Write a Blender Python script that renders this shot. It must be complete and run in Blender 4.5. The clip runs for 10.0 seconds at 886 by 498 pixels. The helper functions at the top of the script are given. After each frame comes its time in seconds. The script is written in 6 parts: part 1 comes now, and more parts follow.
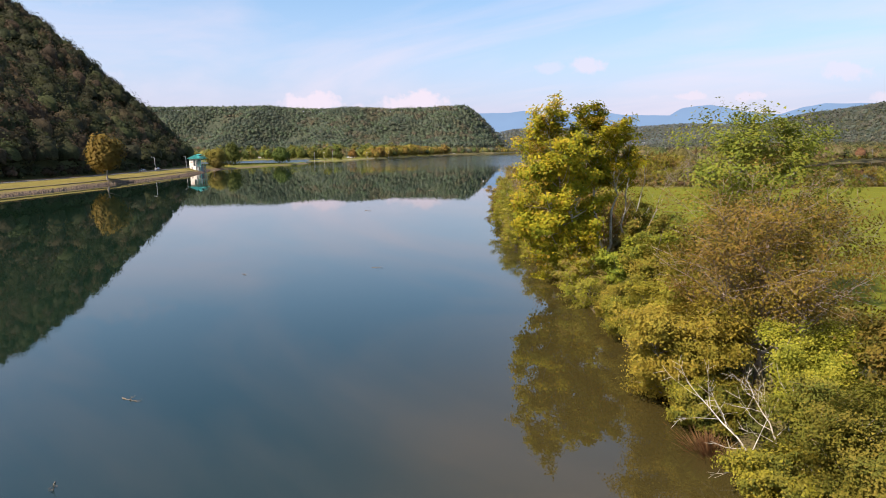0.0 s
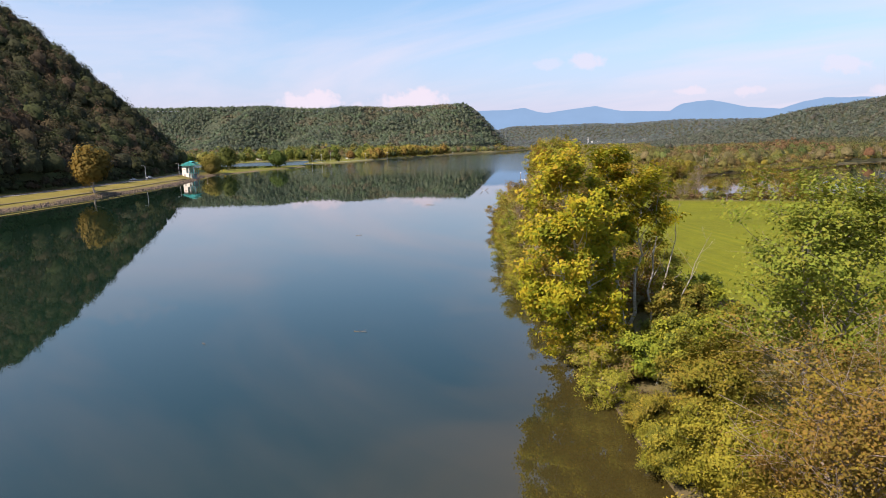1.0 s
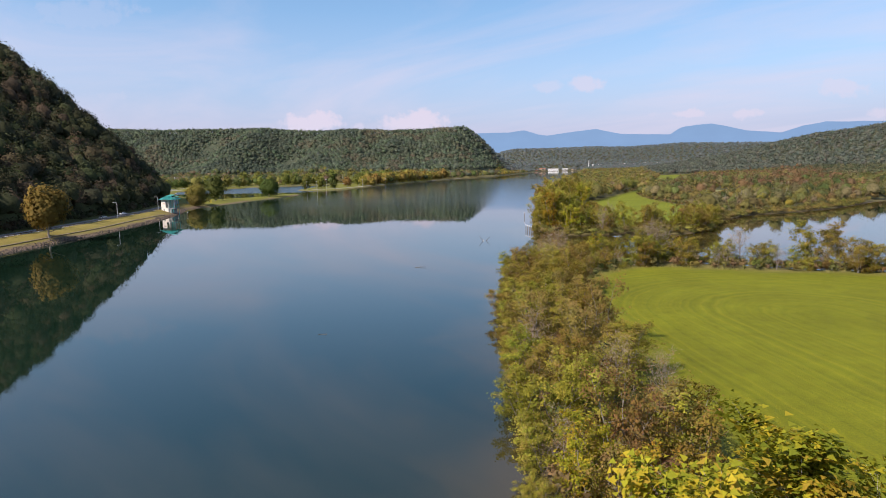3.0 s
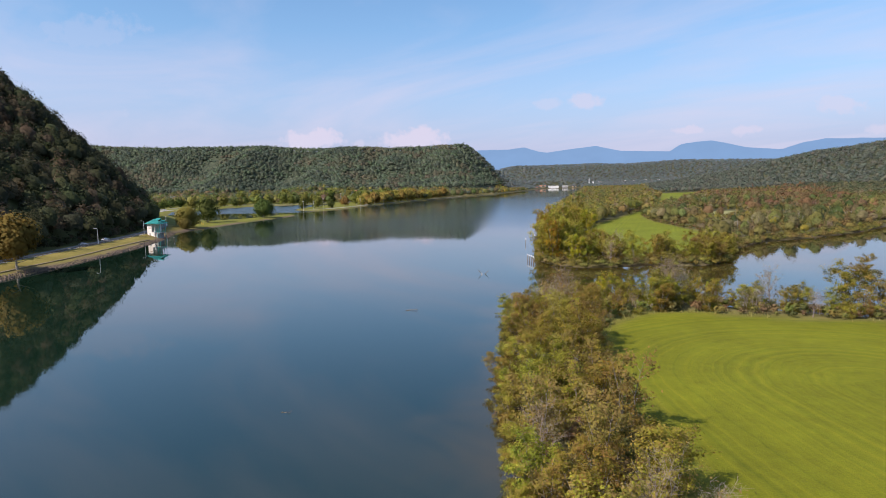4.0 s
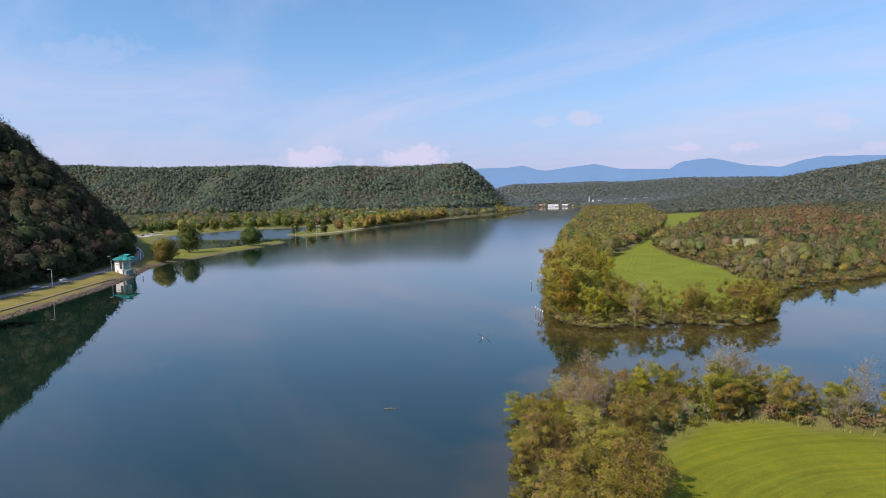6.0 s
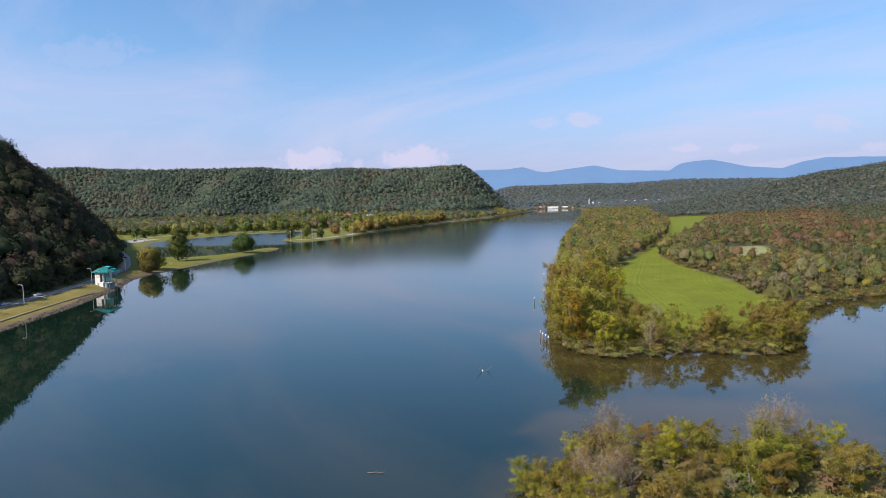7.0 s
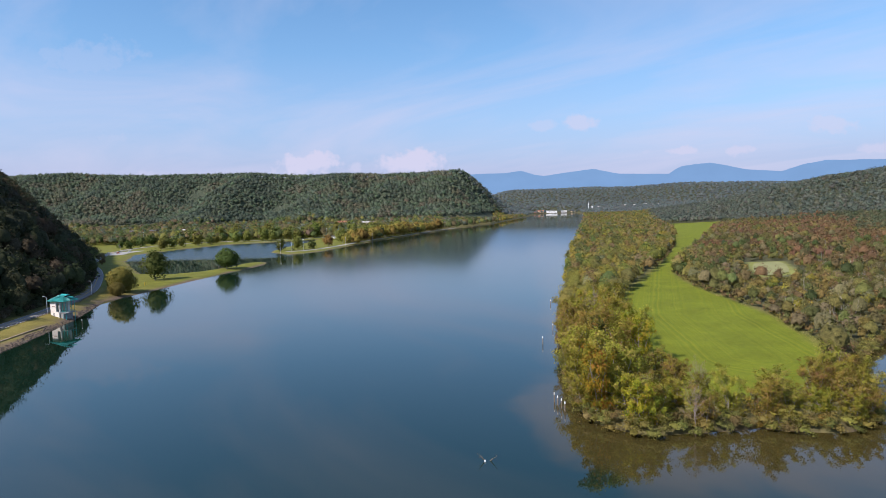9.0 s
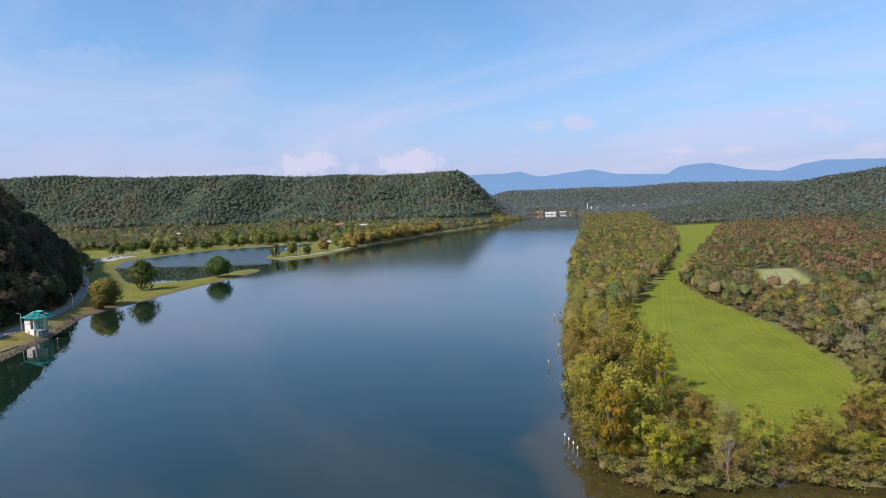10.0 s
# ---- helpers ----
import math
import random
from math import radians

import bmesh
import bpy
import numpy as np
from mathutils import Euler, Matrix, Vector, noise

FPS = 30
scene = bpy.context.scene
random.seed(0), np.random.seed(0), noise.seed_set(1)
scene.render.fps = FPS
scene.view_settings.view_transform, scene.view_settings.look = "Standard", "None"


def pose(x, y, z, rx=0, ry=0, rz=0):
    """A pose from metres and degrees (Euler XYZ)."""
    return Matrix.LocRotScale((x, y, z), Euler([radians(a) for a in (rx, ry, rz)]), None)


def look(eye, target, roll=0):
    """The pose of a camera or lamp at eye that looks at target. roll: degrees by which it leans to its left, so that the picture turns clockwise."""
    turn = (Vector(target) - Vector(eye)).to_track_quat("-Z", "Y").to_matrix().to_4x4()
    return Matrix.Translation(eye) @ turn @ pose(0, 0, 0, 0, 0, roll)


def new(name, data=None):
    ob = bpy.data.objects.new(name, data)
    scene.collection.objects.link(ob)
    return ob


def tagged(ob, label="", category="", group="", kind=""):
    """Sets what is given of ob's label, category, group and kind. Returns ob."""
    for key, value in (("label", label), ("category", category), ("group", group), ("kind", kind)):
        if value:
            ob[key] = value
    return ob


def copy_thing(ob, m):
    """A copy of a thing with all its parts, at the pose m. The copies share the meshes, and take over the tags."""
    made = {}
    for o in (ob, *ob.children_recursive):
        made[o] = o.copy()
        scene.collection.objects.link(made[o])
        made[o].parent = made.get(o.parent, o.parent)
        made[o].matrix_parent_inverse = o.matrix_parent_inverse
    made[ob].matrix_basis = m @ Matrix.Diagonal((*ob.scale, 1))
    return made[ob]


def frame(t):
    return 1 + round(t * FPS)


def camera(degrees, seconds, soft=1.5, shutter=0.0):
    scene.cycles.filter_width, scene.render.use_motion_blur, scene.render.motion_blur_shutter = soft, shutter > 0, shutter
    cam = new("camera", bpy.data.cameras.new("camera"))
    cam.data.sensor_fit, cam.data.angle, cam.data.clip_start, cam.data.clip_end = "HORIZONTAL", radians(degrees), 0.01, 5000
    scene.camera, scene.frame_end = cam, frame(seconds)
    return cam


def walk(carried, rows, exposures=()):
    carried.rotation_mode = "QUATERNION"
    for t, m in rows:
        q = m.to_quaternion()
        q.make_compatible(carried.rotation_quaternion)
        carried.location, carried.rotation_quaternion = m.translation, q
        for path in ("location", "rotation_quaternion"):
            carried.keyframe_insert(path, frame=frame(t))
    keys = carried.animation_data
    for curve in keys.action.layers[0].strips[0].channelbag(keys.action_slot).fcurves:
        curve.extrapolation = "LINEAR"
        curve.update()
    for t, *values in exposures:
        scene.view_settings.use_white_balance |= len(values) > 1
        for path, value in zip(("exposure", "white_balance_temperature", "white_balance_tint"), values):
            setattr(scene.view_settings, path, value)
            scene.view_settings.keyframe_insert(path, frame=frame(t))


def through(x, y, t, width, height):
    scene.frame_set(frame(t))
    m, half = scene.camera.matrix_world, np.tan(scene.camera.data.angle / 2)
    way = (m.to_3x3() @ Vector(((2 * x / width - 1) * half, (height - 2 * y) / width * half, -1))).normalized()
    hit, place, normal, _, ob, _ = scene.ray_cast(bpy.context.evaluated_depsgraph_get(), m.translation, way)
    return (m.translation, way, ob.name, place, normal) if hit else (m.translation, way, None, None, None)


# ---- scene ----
cam = camera(72.5, 10.0, soft=0.95)
PATH = [
    (0, (1.068, -4.978, 14.351), (0.903, -3.011, 14.027), -0.9),
    (0.5, (0.999, -0.081, 16.708), (0.835, 1.886, 16.381), -1.1),
    (1, (1.049, 6.449, 19.256), (0.882, 8.414, 18.924), -1.5),
    (1.5, (0.936, 14.188, 21.819), (0.771, 16.154, 21.487), -1.5),
    (2, (0.62, 22.106, 24.255), (0.456, 24.074, 23.937), -1.2),
    (2.5, (0.503, 30.552, 26.387), (0.338, 32.523, 26.094), -1.2),
    (4, (1.015, 57.599, 32.329), (0.848, 59.58, 32.117), -1.3),
    (4.5, (0.873, 67.104, 34.421), (0.707, 69.088, 34.235), -1.3),
    (5, (0.597, 76.901, 36.676), (0.431, 78.888, 36.517), -1.3),
    (5.5, (0.34, 85.343, 38.888), (0.175, 87.33, 38.731), -1.4),
    (7, (-0.108, 112.763, 45.441), (-0.27, 114.751, 45.289), -1.5),
    (7.5, (-0.352, 122.12, 47.656), (-0.513, 124.107, 47.506), -1.6),
    (8, (-0.612, 131.925, 49.919), (-0.772, 133.913, 49.771), -1.6),
    (8.5, (-0.941, 140.069, 51.929), (-1.099, 142.058, 51.784), -1.7),
    (9, (-1.154, 148.916, 53.89), (-1.31, 150.905, 53.748), -1.7),
    (9.5, (-1.432, 157.944, 56.174), (-1.586, 159.933, 56.031), -1.8),
    (10, (-1.947, 166.6, 58.427), (-2.098, 168.59, 58.286), -1.9),
]
EXPOSURES = [(0, 0.74, 7120, 23), (1.5, 0.68, 7020, 23), (2.5, 0.54, 6820, 23), (4, 0.45, 6470, 22), (5.5, 0.40, 6270, 22), (7, 0.40, 6120, 21), (10, 0.40, 6120, 20)]
walk(cam, [(t, look(eye, target, roll)) for t, eye, target, roll in PATH], EXPOSURES)

# ---- light ----
SUN_ELEV, SUN_FROM = 44.5, Vector((-0.79, -0.61, 0)).normalized()
sun_vec = Vector((SUN_FROM.x * math.cos(radians(SUN_ELEV)), SUN_FROM.y * math.cos(radians(SUN_ELEV)), math.sin(radians(SUN_ELEV))))
sun = new("sun", bpy.data.lights.new("sun", "SUN"))
sun.data.energy, sun.data.angle, sun.data.color = 5.0, radians(0.6), (1.0, 0.94, 0.84)
sun.matrix_world = look((0, 0, 200), Vector((0, 0, 200)) - sun_vec)

world = bpy.data.worlds.new("sky")
scene.world = world
world.use_nodes = True


def node(nt, kind, **values):
    n = nt.nodes.new(kind)
    for key, value in values.items():
        n.inputs[key.replace("_", " ")].default_value = value
    return n


CLOUDS = [(-0.298, 0.076, 0.044, 0.016, 1.0), (-0.22, 0.069, 0.011, 0.007, 0.6), (-0.127, 0.073, 0.050, 0.017, 1.0), (0.147, 0.127, 0.026, 0.009, 0.6), (0.311, 0.076, 0.024, 0.007, 0.8), (0.403, 0.074, 0.021, 0.007, 0.75), (0.54, 0.111, 0.034, 0.011, 0.55), (-0.681, 0.267, 0.08, 0.022, 0.2), (0.092, 0.126, 0.019, 0.007, 0.35), (0.606, 0.069, 0.024, 0.007, 0.6), (0.253, 0.076, 0.012, 0.005, 0.4), (-0.575, 0.068, 0.028, 0.007, 0.5), (-0.641, 0.132, 0.021, 0.007, 0.25)]


def sky_nodes():
    nt = world.node_tree
    nt.nodes.clear()
    out = nt.nodes.new("ShaderNodeOutputWorld")
    bg = node(nt, "ShaderNodeBackground", Strength=1.0)
    sky = nt.nodes.new("ShaderNodeTexSky")
    sky.sky_type, sky.sun_disc = "NISHITA", False
    sky.sun_elevation, sky.sun_rotation = radians(SUN_ELEV), math.atan2(SUN_FROM.x, SUN_FROM.y)
    sky.air_density, sky.dust_density, sky.ozone_density = 1.0, 0.6, 2.0
    tone = nt.nodes.new("ShaderNodeVectorMath")
    tone.operation = "MULTIPLY"
    tone.inputs[1].default_value = (0.078, 0.119, 0.125)
    nt.links.new(sky.outputs[0], tone.inputs[0])
    tc = nt.nodes.new("ShaderNodeTexCoord")
    split = nt.nodes.new("ShaderNodeSeparateXYZ")
    nt.links.new(tc.outputs["Generated"], split.inputs[0])
    # thin veil of high cloud, laid out on a flat sheet above
    lift = node(nt, "ShaderNodeMath")
    lift.operation, lift.inputs[1].default_value = "ADD", 0.12
    nt.links.new(split.outputs["Z"], lift.inputs[0])
    flat = nt.nodes.new("ShaderNodeCombineXYZ")
    for axis in "XY":
        d = node(nt, "ShaderNodeMath")
        d.operation = "DIVIDE"
        nt.links.new(split.outputs[axis], d.inputs[0])
        nt.links.new(lift.outputs[0], d.inputs[1])
        nt.links.new(d.outputs[0], flat.inputs[axis])
    turn = nt.nodes.new("ShaderNodeMapping")
    turn.vector_type = "TEXTURE"
    turn.inputs["Rotation"].default_value = (0, 0, radians(140))
    turn.inputs["Scale"].default_value = (3.2, 1.5, 1)
    nt.links.new(flat.outputs[0], turn.inputs[0])
    veil = node(nt, "ShaderNodeTexNoise", Scale=1.5, Detail=7.0, Roughness=0.55, Distortion=0.6)
    nt.links.new(turn.outputs[0], veil.inputs["Vector"])
    ramp = nt.nodes.new("ShaderNodeValToRGB")
    ramp.color_ramp.elements[0].position, ramp.color_ramp.elements[1].position = 0.42, 0.70
    ramp.color_ramp.elements[0].color, ramp.color_ramp.elements[1].color = (0.0, 0.0, 0.0, 1), (0.52, 0.52, 0.52, 1)
    nt.links.new(veil.outputs[0], ramp.inputs[0])
    # a few small heaped clouds low over the horizon: bearing, rise, half width, half height, density
    ahead = node(nt, "ShaderNodeMath")
    ahead.operation, ahead.inputs[1].default_value = "MAXIMUM", 0.05
    nt.links.new(split.outputs["Y"], ahead.inputs[0])
    sheet = nt.nodes.new("ShaderNodeCombineXYZ")
    for axis, slot in (("X", "X"), ("Z", "Y")):
        d = node(nt, "ShaderNodeMath")
        d.operation = "DIVIDE"
        nt.links.new(split.outputs[axis], d.inputs[0])
        nt.links.new(ahead.outputs[0], d.inputs[1])
        nt.links.new(d.outputs[0], sheet.inputs[slot])
    puff = node(nt, "ShaderNodeTexNoise", Scale=38.0, Detail=5.0, Roughness=0.6)
    nt.links.new(sheet.outputs[0], puff.inputs["Vector"])
    both = None
    for u, v, w, h, dense in CLOUDS:
        m = nt.nodes.new("ShaderNodeMapping")
        m.vector_type = "TEXTURE"
        m.inputs["Location"].default_value, m.inputs["Scale"].default_value = (u, v, 0), (w * 1.15, h * 1.25, 1)
        nt.links.new(sheet.outputs[0], m.inputs[0])
        far = nt.nodes.new("ShaderNodeVectorMath")
        far.operation = "LENGTH"
        nt.links.new(m.outputs[0], far.inputs[0])
        edge = node(nt, "ShaderNodeMath")
        edge.operation, edge.inputs[1].default_value = "MULTIPLY_ADD", -2.6
        nt.links.new(puff.outputs[0], edge.inputs[0])
        nt.links.new(far.outputs["Value"], edge.inputs[2])
        soft = node(nt, "ShaderNodeMapRange")
        soft.interpolation_type = "SMOOTHSTEP"
        soft.inputs["From Min"].default_value, soft.inputs["From Max"].default_value = 0.0, -0.75
        soft.inputs["To Max"].default_value = dense
        nt.links.new(edge.outputs[0], soft.inputs[0])
        if both is None:
            both = soft
        else:
            n = node(nt, "ShaderNodeMath")
            n.operation = "MAXIMUM"
            nt.links.new(both.outputs[0], n.inputs[0])
            nt.links.new(soft.outputs[0], n.inputs[1])
            both = n
    most = node(nt, "ShaderNodeMath")
    most.operation = "MAXIMUM"
    nt.links.new(both.outputs[0], most.inputs[0])
    nt.links.new(ramp.outputs[0], most.inputs[1])
    # pale haze that thickens towards the horizon
    haze = nt.nodes.new("ShaderNodeValToRGB")
    for position, value in ((0.06, 0.82), (0.14, 0.46), (0.24, 0.14), (0.40, 0.02)):
        e = haze.color_ramp.elements.new(position)
        e.color = (value, value, value, 1)
    haze.color_ramp.elements[0].color, haze.color_ramp.elements[-1].color = (0.92, 0.92, 0.92, 1), (0, 0, 0, 1)
    nt.links.new(split.outputs["Z"], haze.inputs[0])
    air = nt.nodes.new("ShaderNodeMix")
    air.data_type = "RGBA"
    air.inputs[7].default_value = (0.352, 0.370, 0.518, 1)
    nt.links.new(haze.outputs[0], air.inputs[0])
    nt.links.new(tone.outputs[0], air.inputs[6])
    mix = nt.nodes.new("ShaderNodeMix")
    mix.data_type = "RGBA"
    mix.inputs[7].default_value = (0.50, 0.51, 0.60, 1)
    nt.links.new(most.outputs[0], mix.inputs[0])
    nt.links.new(air.outputs[2], mix.inputs[6])
    nt.links.new(mix.outputs[2], bg.inputs[0])
    nt.links.new(bg.outputs[0], out.inputs[0])


sky_nodes()


# ---- materials ----
def material(name, rough=0.8, metal=0.0, spec=0.3):
    m = bpy.data.materials.new(name)
    m.use_nodes = True
    b = m.node_tree.nodes["Principled BSDF"]
    b.inputs["Roughness"].default_value = rough
    b.inputs["Metallic"].default_value = metal
    b.inputs["Specular IOR Level"].default_value = spec
    return m, m.node_tree, b


def mottled(name, low, high, scale=3.0, rough=0.8, metal=0.0, bump=0.0, fine=25.0, spec=0.3):
    """Two scales of variation between two colours, with fine relief."""
    m, nt, b = material(name, rough, metal, spec)
    geo = nt.nodes.new("ShaderNodeNewGeometry")
    a = node(nt, "ShaderNodeTexNoise", Scale=scale, Detail=5.0)
    f = node(nt, "ShaderNodeTexNoise", Scale=fine, Detail=3.0)
    for n in (a, f):
        nt.links.new(geo.outputs["Position"], n.inputs["Vector"])
    add = node(nt, "ShaderNodeMix")
    add.inputs[0].default_value = 0.45
    nt.links.new(a.outputs[0], add.inputs[2])
    nt.links.new(f.outputs[0], add.inputs[3])
    ramp = nt.nodes.new("ShaderNodeValToRGB")
    ramp.color_ramp.elements[0].position, ramp.color_ramp.elements[1].position = 0.33, 0.67
    ramp.color_ramp.elements[0].color, ramp.color_ramp.elements[1].color = (*low, 1), (*high, 1)
    nt.links.new(add.outputs[0], ramp.inputs[0])
    nt.links.new(ramp.outputs[0], b.inputs["Base Color"])
    if bump:
        bp = node(nt, "ShaderNodeBump", Strength=0.6, Distance=bump)
        nt.links.new(f.outputs[0], bp.inputs["Height"])
        nt.links.new(bp.outputs[0], b.inputs["Normal"])
    return m


def leafy(name, through=0.3, spread=0.06, gain=1.0, grain=0.0):
    """Leaves: colour from the mesh's tint, shifted a little from plant to plant; some light passes through."""
    m, nt, b = material(name, 0.7, 0.0, 0.1)
    att = nt.nodes.new("ShaderNodeAttribute")
    att.attribute_name = "tint"
    info = nt.nodes.new("ShaderNodeObjectInfo")
    hsv = nt.nodes.new("ShaderNodeHueSaturation")
    hue = node(nt, "ShaderNodeMapRange")
    hue.inputs["To Min"].default_value, hue.inputs["To Max"].default_value = 0.5 - spread / 2, 0.5 + spread / 2
    val = node(nt, "ShaderNodeMapRange")
    val.inputs["To Min"].default_value, val.inputs["To Max"].default_value = 0.86 * gain, 1.14 * gain
    nt.links.new(info.outputs["Random"], hue.inputs[0])
    nt.links.new(info.outputs["Random"], val.inputs[0])
    nt.links.new(hue.outputs[0], hsv.inputs["Hue"])
    nt.links.new(val.outputs[0], hsv.inputs["Value"])
    nt.links.new(att.outputs["Color"], hsv.inputs["Color"])
    colour = hsv.outputs[0]
    tr = nt.nodes.new("ShaderNodeBsdfTranslucent")
    if grain:
        # single leaves and gaps within each spray
        geo = nt.nodes.new("ShaderNodeNewGeometry")
        n = node(nt, "ShaderNodeTexNoise", Scale=grain, Detail=4.0, Roughness=0.75)
        nt.links.new(geo.outputs["Position"], n.inputs["Vector"])
        fleck = node(nt, "ShaderNodeMapRange")
        fleck.inputs["From Min"].default_value, fleck.inputs["From Max"].default_value = 0.33, 0.67
        fleck.inputs["To Min"].default_value, fleck.inputs["To Max"].default_value = 0.64, 1.42
        nt.links.new(n.outputs[0], fleck.inputs[0])
        more = nt.nodes.new("ShaderNodeHueSaturation")
        nt.links.new(colour, more.inputs["Color"])
        nt.links.new(fleck.outputs[0], more.inputs["Value"])
        colour = more.outputs[0]
        bp = node(nt, "ShaderNodeBump", Strength=0.6, Distance=0.35)
        nt.links.new(n.outputs[0], bp.inputs["Height"])
        nt.links.new(bp.outputs[0], b.inputs["Normal"])
    nt.links.new(colour, b.inputs["Base Color"])
    nt.links.new(colour, tr.inputs[0])
    mix = node(nt, "ShaderNodeMixShader")
    mix.inputs[0].default_value = through
    nt.links.new(b.outputs[0], mix.inputs[1])
    nt.links.new(tr.outputs[0], mix.inputs[2])
    nt.links.new(mix.outputs[0], nt.nodes["Material Output"].inputs[0])
    return m


LEAF = leafy("leaf", 0.36)
WOODS = leafy("far_leaf", 0.35, 0.0, grain=1.1)
RIDGE_LEAF = leafy("ridge_leaf", 0.4, 0.0)
BARK = mottled("bark", (0.15, 0.125, 0.10), (0.38, 0.335, 0.275), 2.0, 0.9, bump=0.02)
PALE_BARK = mottled("pale_bark", (0.24, 0.21, 0.155), (0.60, 0.56, 0.47), 1.2, 0.8, bump=0.01, fine=6)
DEAD_WOOD = mottled("dead_wood", (0.22, 0.19, 0.15), (0.46, 0.42, 0.36), 3.0, 0.9, bump=0.01)
TWIG = mottled("twig_bark", (0.20, 0.15, 0.12), (0.40, 0.32, 0.27), 3.0, 0.9)
ROCK = mottled("rock", (0.045, 0.034, 0.026), (0.150, 0.112, 0.085), 0.8, 0.9, bump=0.05, fine=4)
ASPHALT = mottled("asphalt", (0.17, 0.165, 0.165), (0.26, 0.25, 0.25), 0.4, 0.9, bump=0.004, fine=30)
PALE_ROAD = mottled("worn_concrete", (0.23, 0.22, 0.205), (0.38, 0.365, 0.34), 0.4, 0.9, bump=0.004, fine=20)
WORN_DIRT = mottled("worn_dirt", (0.17, 0.13, 0.085), (0.27, 0.215, 0.145), 0.5, 0.95, bump=0.01, fine=8)
PAINT = mottled("road_paint", (0.55, 0.55, 0.52), (0.75, 0.75, 0.72), 2, 0.7)
YELLOW_PAINT = mottled("yellow_paint", (0.55, 0.36, 0.03), (0.75, 0.5, 0.06), 2, 0.7)
GALV = mottled("galvanised_steel", (0.30, 0.31, 0.32), (0.50, 0.51, 0.52), 3, 0.45, 0.8)
RUSTED_RAIL = mottled("weathered_steel_rail", (0.13, 0.095, 0.07), (0.26, 0.20, 0.15), 2, 0.8, 0.2)
POST_WOOD = mottled("post_wood", (0.12, 0.09, 0.06), (0.26, 0.2, 0.14), 4, 0.9, bump=0.01)
WHITE_WALL = mottled("painted_block", (0.66, 0.60, 0.53), (0.82, 0.77, 0.70), 0.7, 0.75, bump=0.004)
GREY_WALL = mottled("grey_concrete", (0.20, 0.20, 0.20), (0.36, 0.35, 0.34), 0.9, 0.85, bump=0.006)
TEAL = mottled("teal_metal_roof", (0.02, 0.26, 0.24), (0.04, 0.40, 0.36), 1.2, 0.4, 0.0, spec=0.5)
DARK_GLASS = mottled("dark_glass", (0.015, 0.018, 0.02), (0.03, 0.035, 0.04), 2, 0.08, spec=0.6)
RUBBER = mottled("rubber", (0.015, 0.015, 0.015), (0.03, 0.03, 0.03), 5, 0.8)
WHITE = mottled("white_paint", (0.70, 0.70, 0.68), (0.84, 0.84, 0.82), 2, 0.5)
LAMP_HEAD = mottled("lamp_head", (0.55, 0.56, 0.57), (0.7, 0.7, 0.7), 4, 0.4, 0.3)


def car_paint(name, colour):
    m, nt, b = material(name, 0.25, 0.2, 0.5)
    b.inputs["Base Color"].default_value = (*colour, 1)
    b.inputs["Coat Weight"].default_value = 0.6
    return m


# ---- mesh helpers ----
def link(name, mesh, mat, parent=None, label=""):
    ob = new(name, mesh)
    if mat and not mesh.materials:
        mesh.materials.append(mat)
    if parent:
        ob.parent = parent
    if label:
        ob["label"] = label
    return ob


def part(name, bm, mat, parent=None, label=""):
    """One bmesh as one mesh object under its thing."""
    mesh = bpy.data.meshes.new(name)
    bm.to_mesh(mesh)
    bm.free()
    return link(name, mesh, mat, parent, label)


def faces_mesh(name, verts, faces, tint=None, smooth=False, normals=None):
    """A mesh from arrays: verts n x 3, faces m x k, and a colour for each vert."""
    verts, faces = np.asarray(verts, np.float32), np.asarray(faces, np.int32)
    mesh = bpy.data.meshes.new(name)
    k = faces.shape[1]
    mesh.vertices.add(len(verts))
    mesh.vertices.foreach_set("co", verts.ravel())
    mesh.loops.add(faces.size)
    mesh.loops.foreach_set("vertex_index", faces.ravel())
    mesh.polygons.add(len(faces))
    mesh.polygons.foreach_set("loop_start", np.arange(0, faces.size, k, dtype=np.int32))
    if smooth:
        mesh.polygons.foreach_set("use_smooth", np.ones(len(faces), bool))
    mesh.update(calc_edges=True)
    if tint is not None:
        att = mesh.attributes.new("tint", "FLOAT_COLOR", "POINT")
        att.data.foreach_set("color", np.c_[tint, np.ones(len(tint))].astype(np.float32).ravel())
    if normals is not None:
        mesh.polygons.foreach_set("use_smooth", np.ones(len(faces), bool))
        mesh.normals_split_custom_set_from_vertices(np.asarray(normals, np.float32))
    return mesh


def box(bm, x0, x1, y0, y1, z0, z1, bevel=0.0):
    r = bmesh.ops.create_cube(bm, size=1, matrix=Matrix.Translation(((x0 + x1) / 2, (y0 + y1) / 2, (z0 + z1) / 2)) @ Matrix.Diagonal((x1 - x0, y1 - y0, z1 - z0, 1)))
    if bevel:
        edges = list({e for v in r["verts"] for e in v.link_edges})
        bmesh.ops.bevel(bm, geom=edges, offset=bevel, segments=2, affect="EDGES", profile=0.6)
    return bm


def boxed(*args, **kw):
    return box(bmesh.new(), *args, **kw)


def rod(bm, a, b, r0, r1=None, sides=8):
    a, b = Vector(a), Vector(b)
    m = Matrix.Translation((a + b) / 2) @ (b - a).to_track_quat("Z", "Y").to_matrix().to_4x4()
    bmesh.ops.create_cone(bm, cap_ends=True, segments=sides, radius1=r0, radius2=r0 if r1 is None else r1, depth=(b - a).length, matrix=m)
    return bm


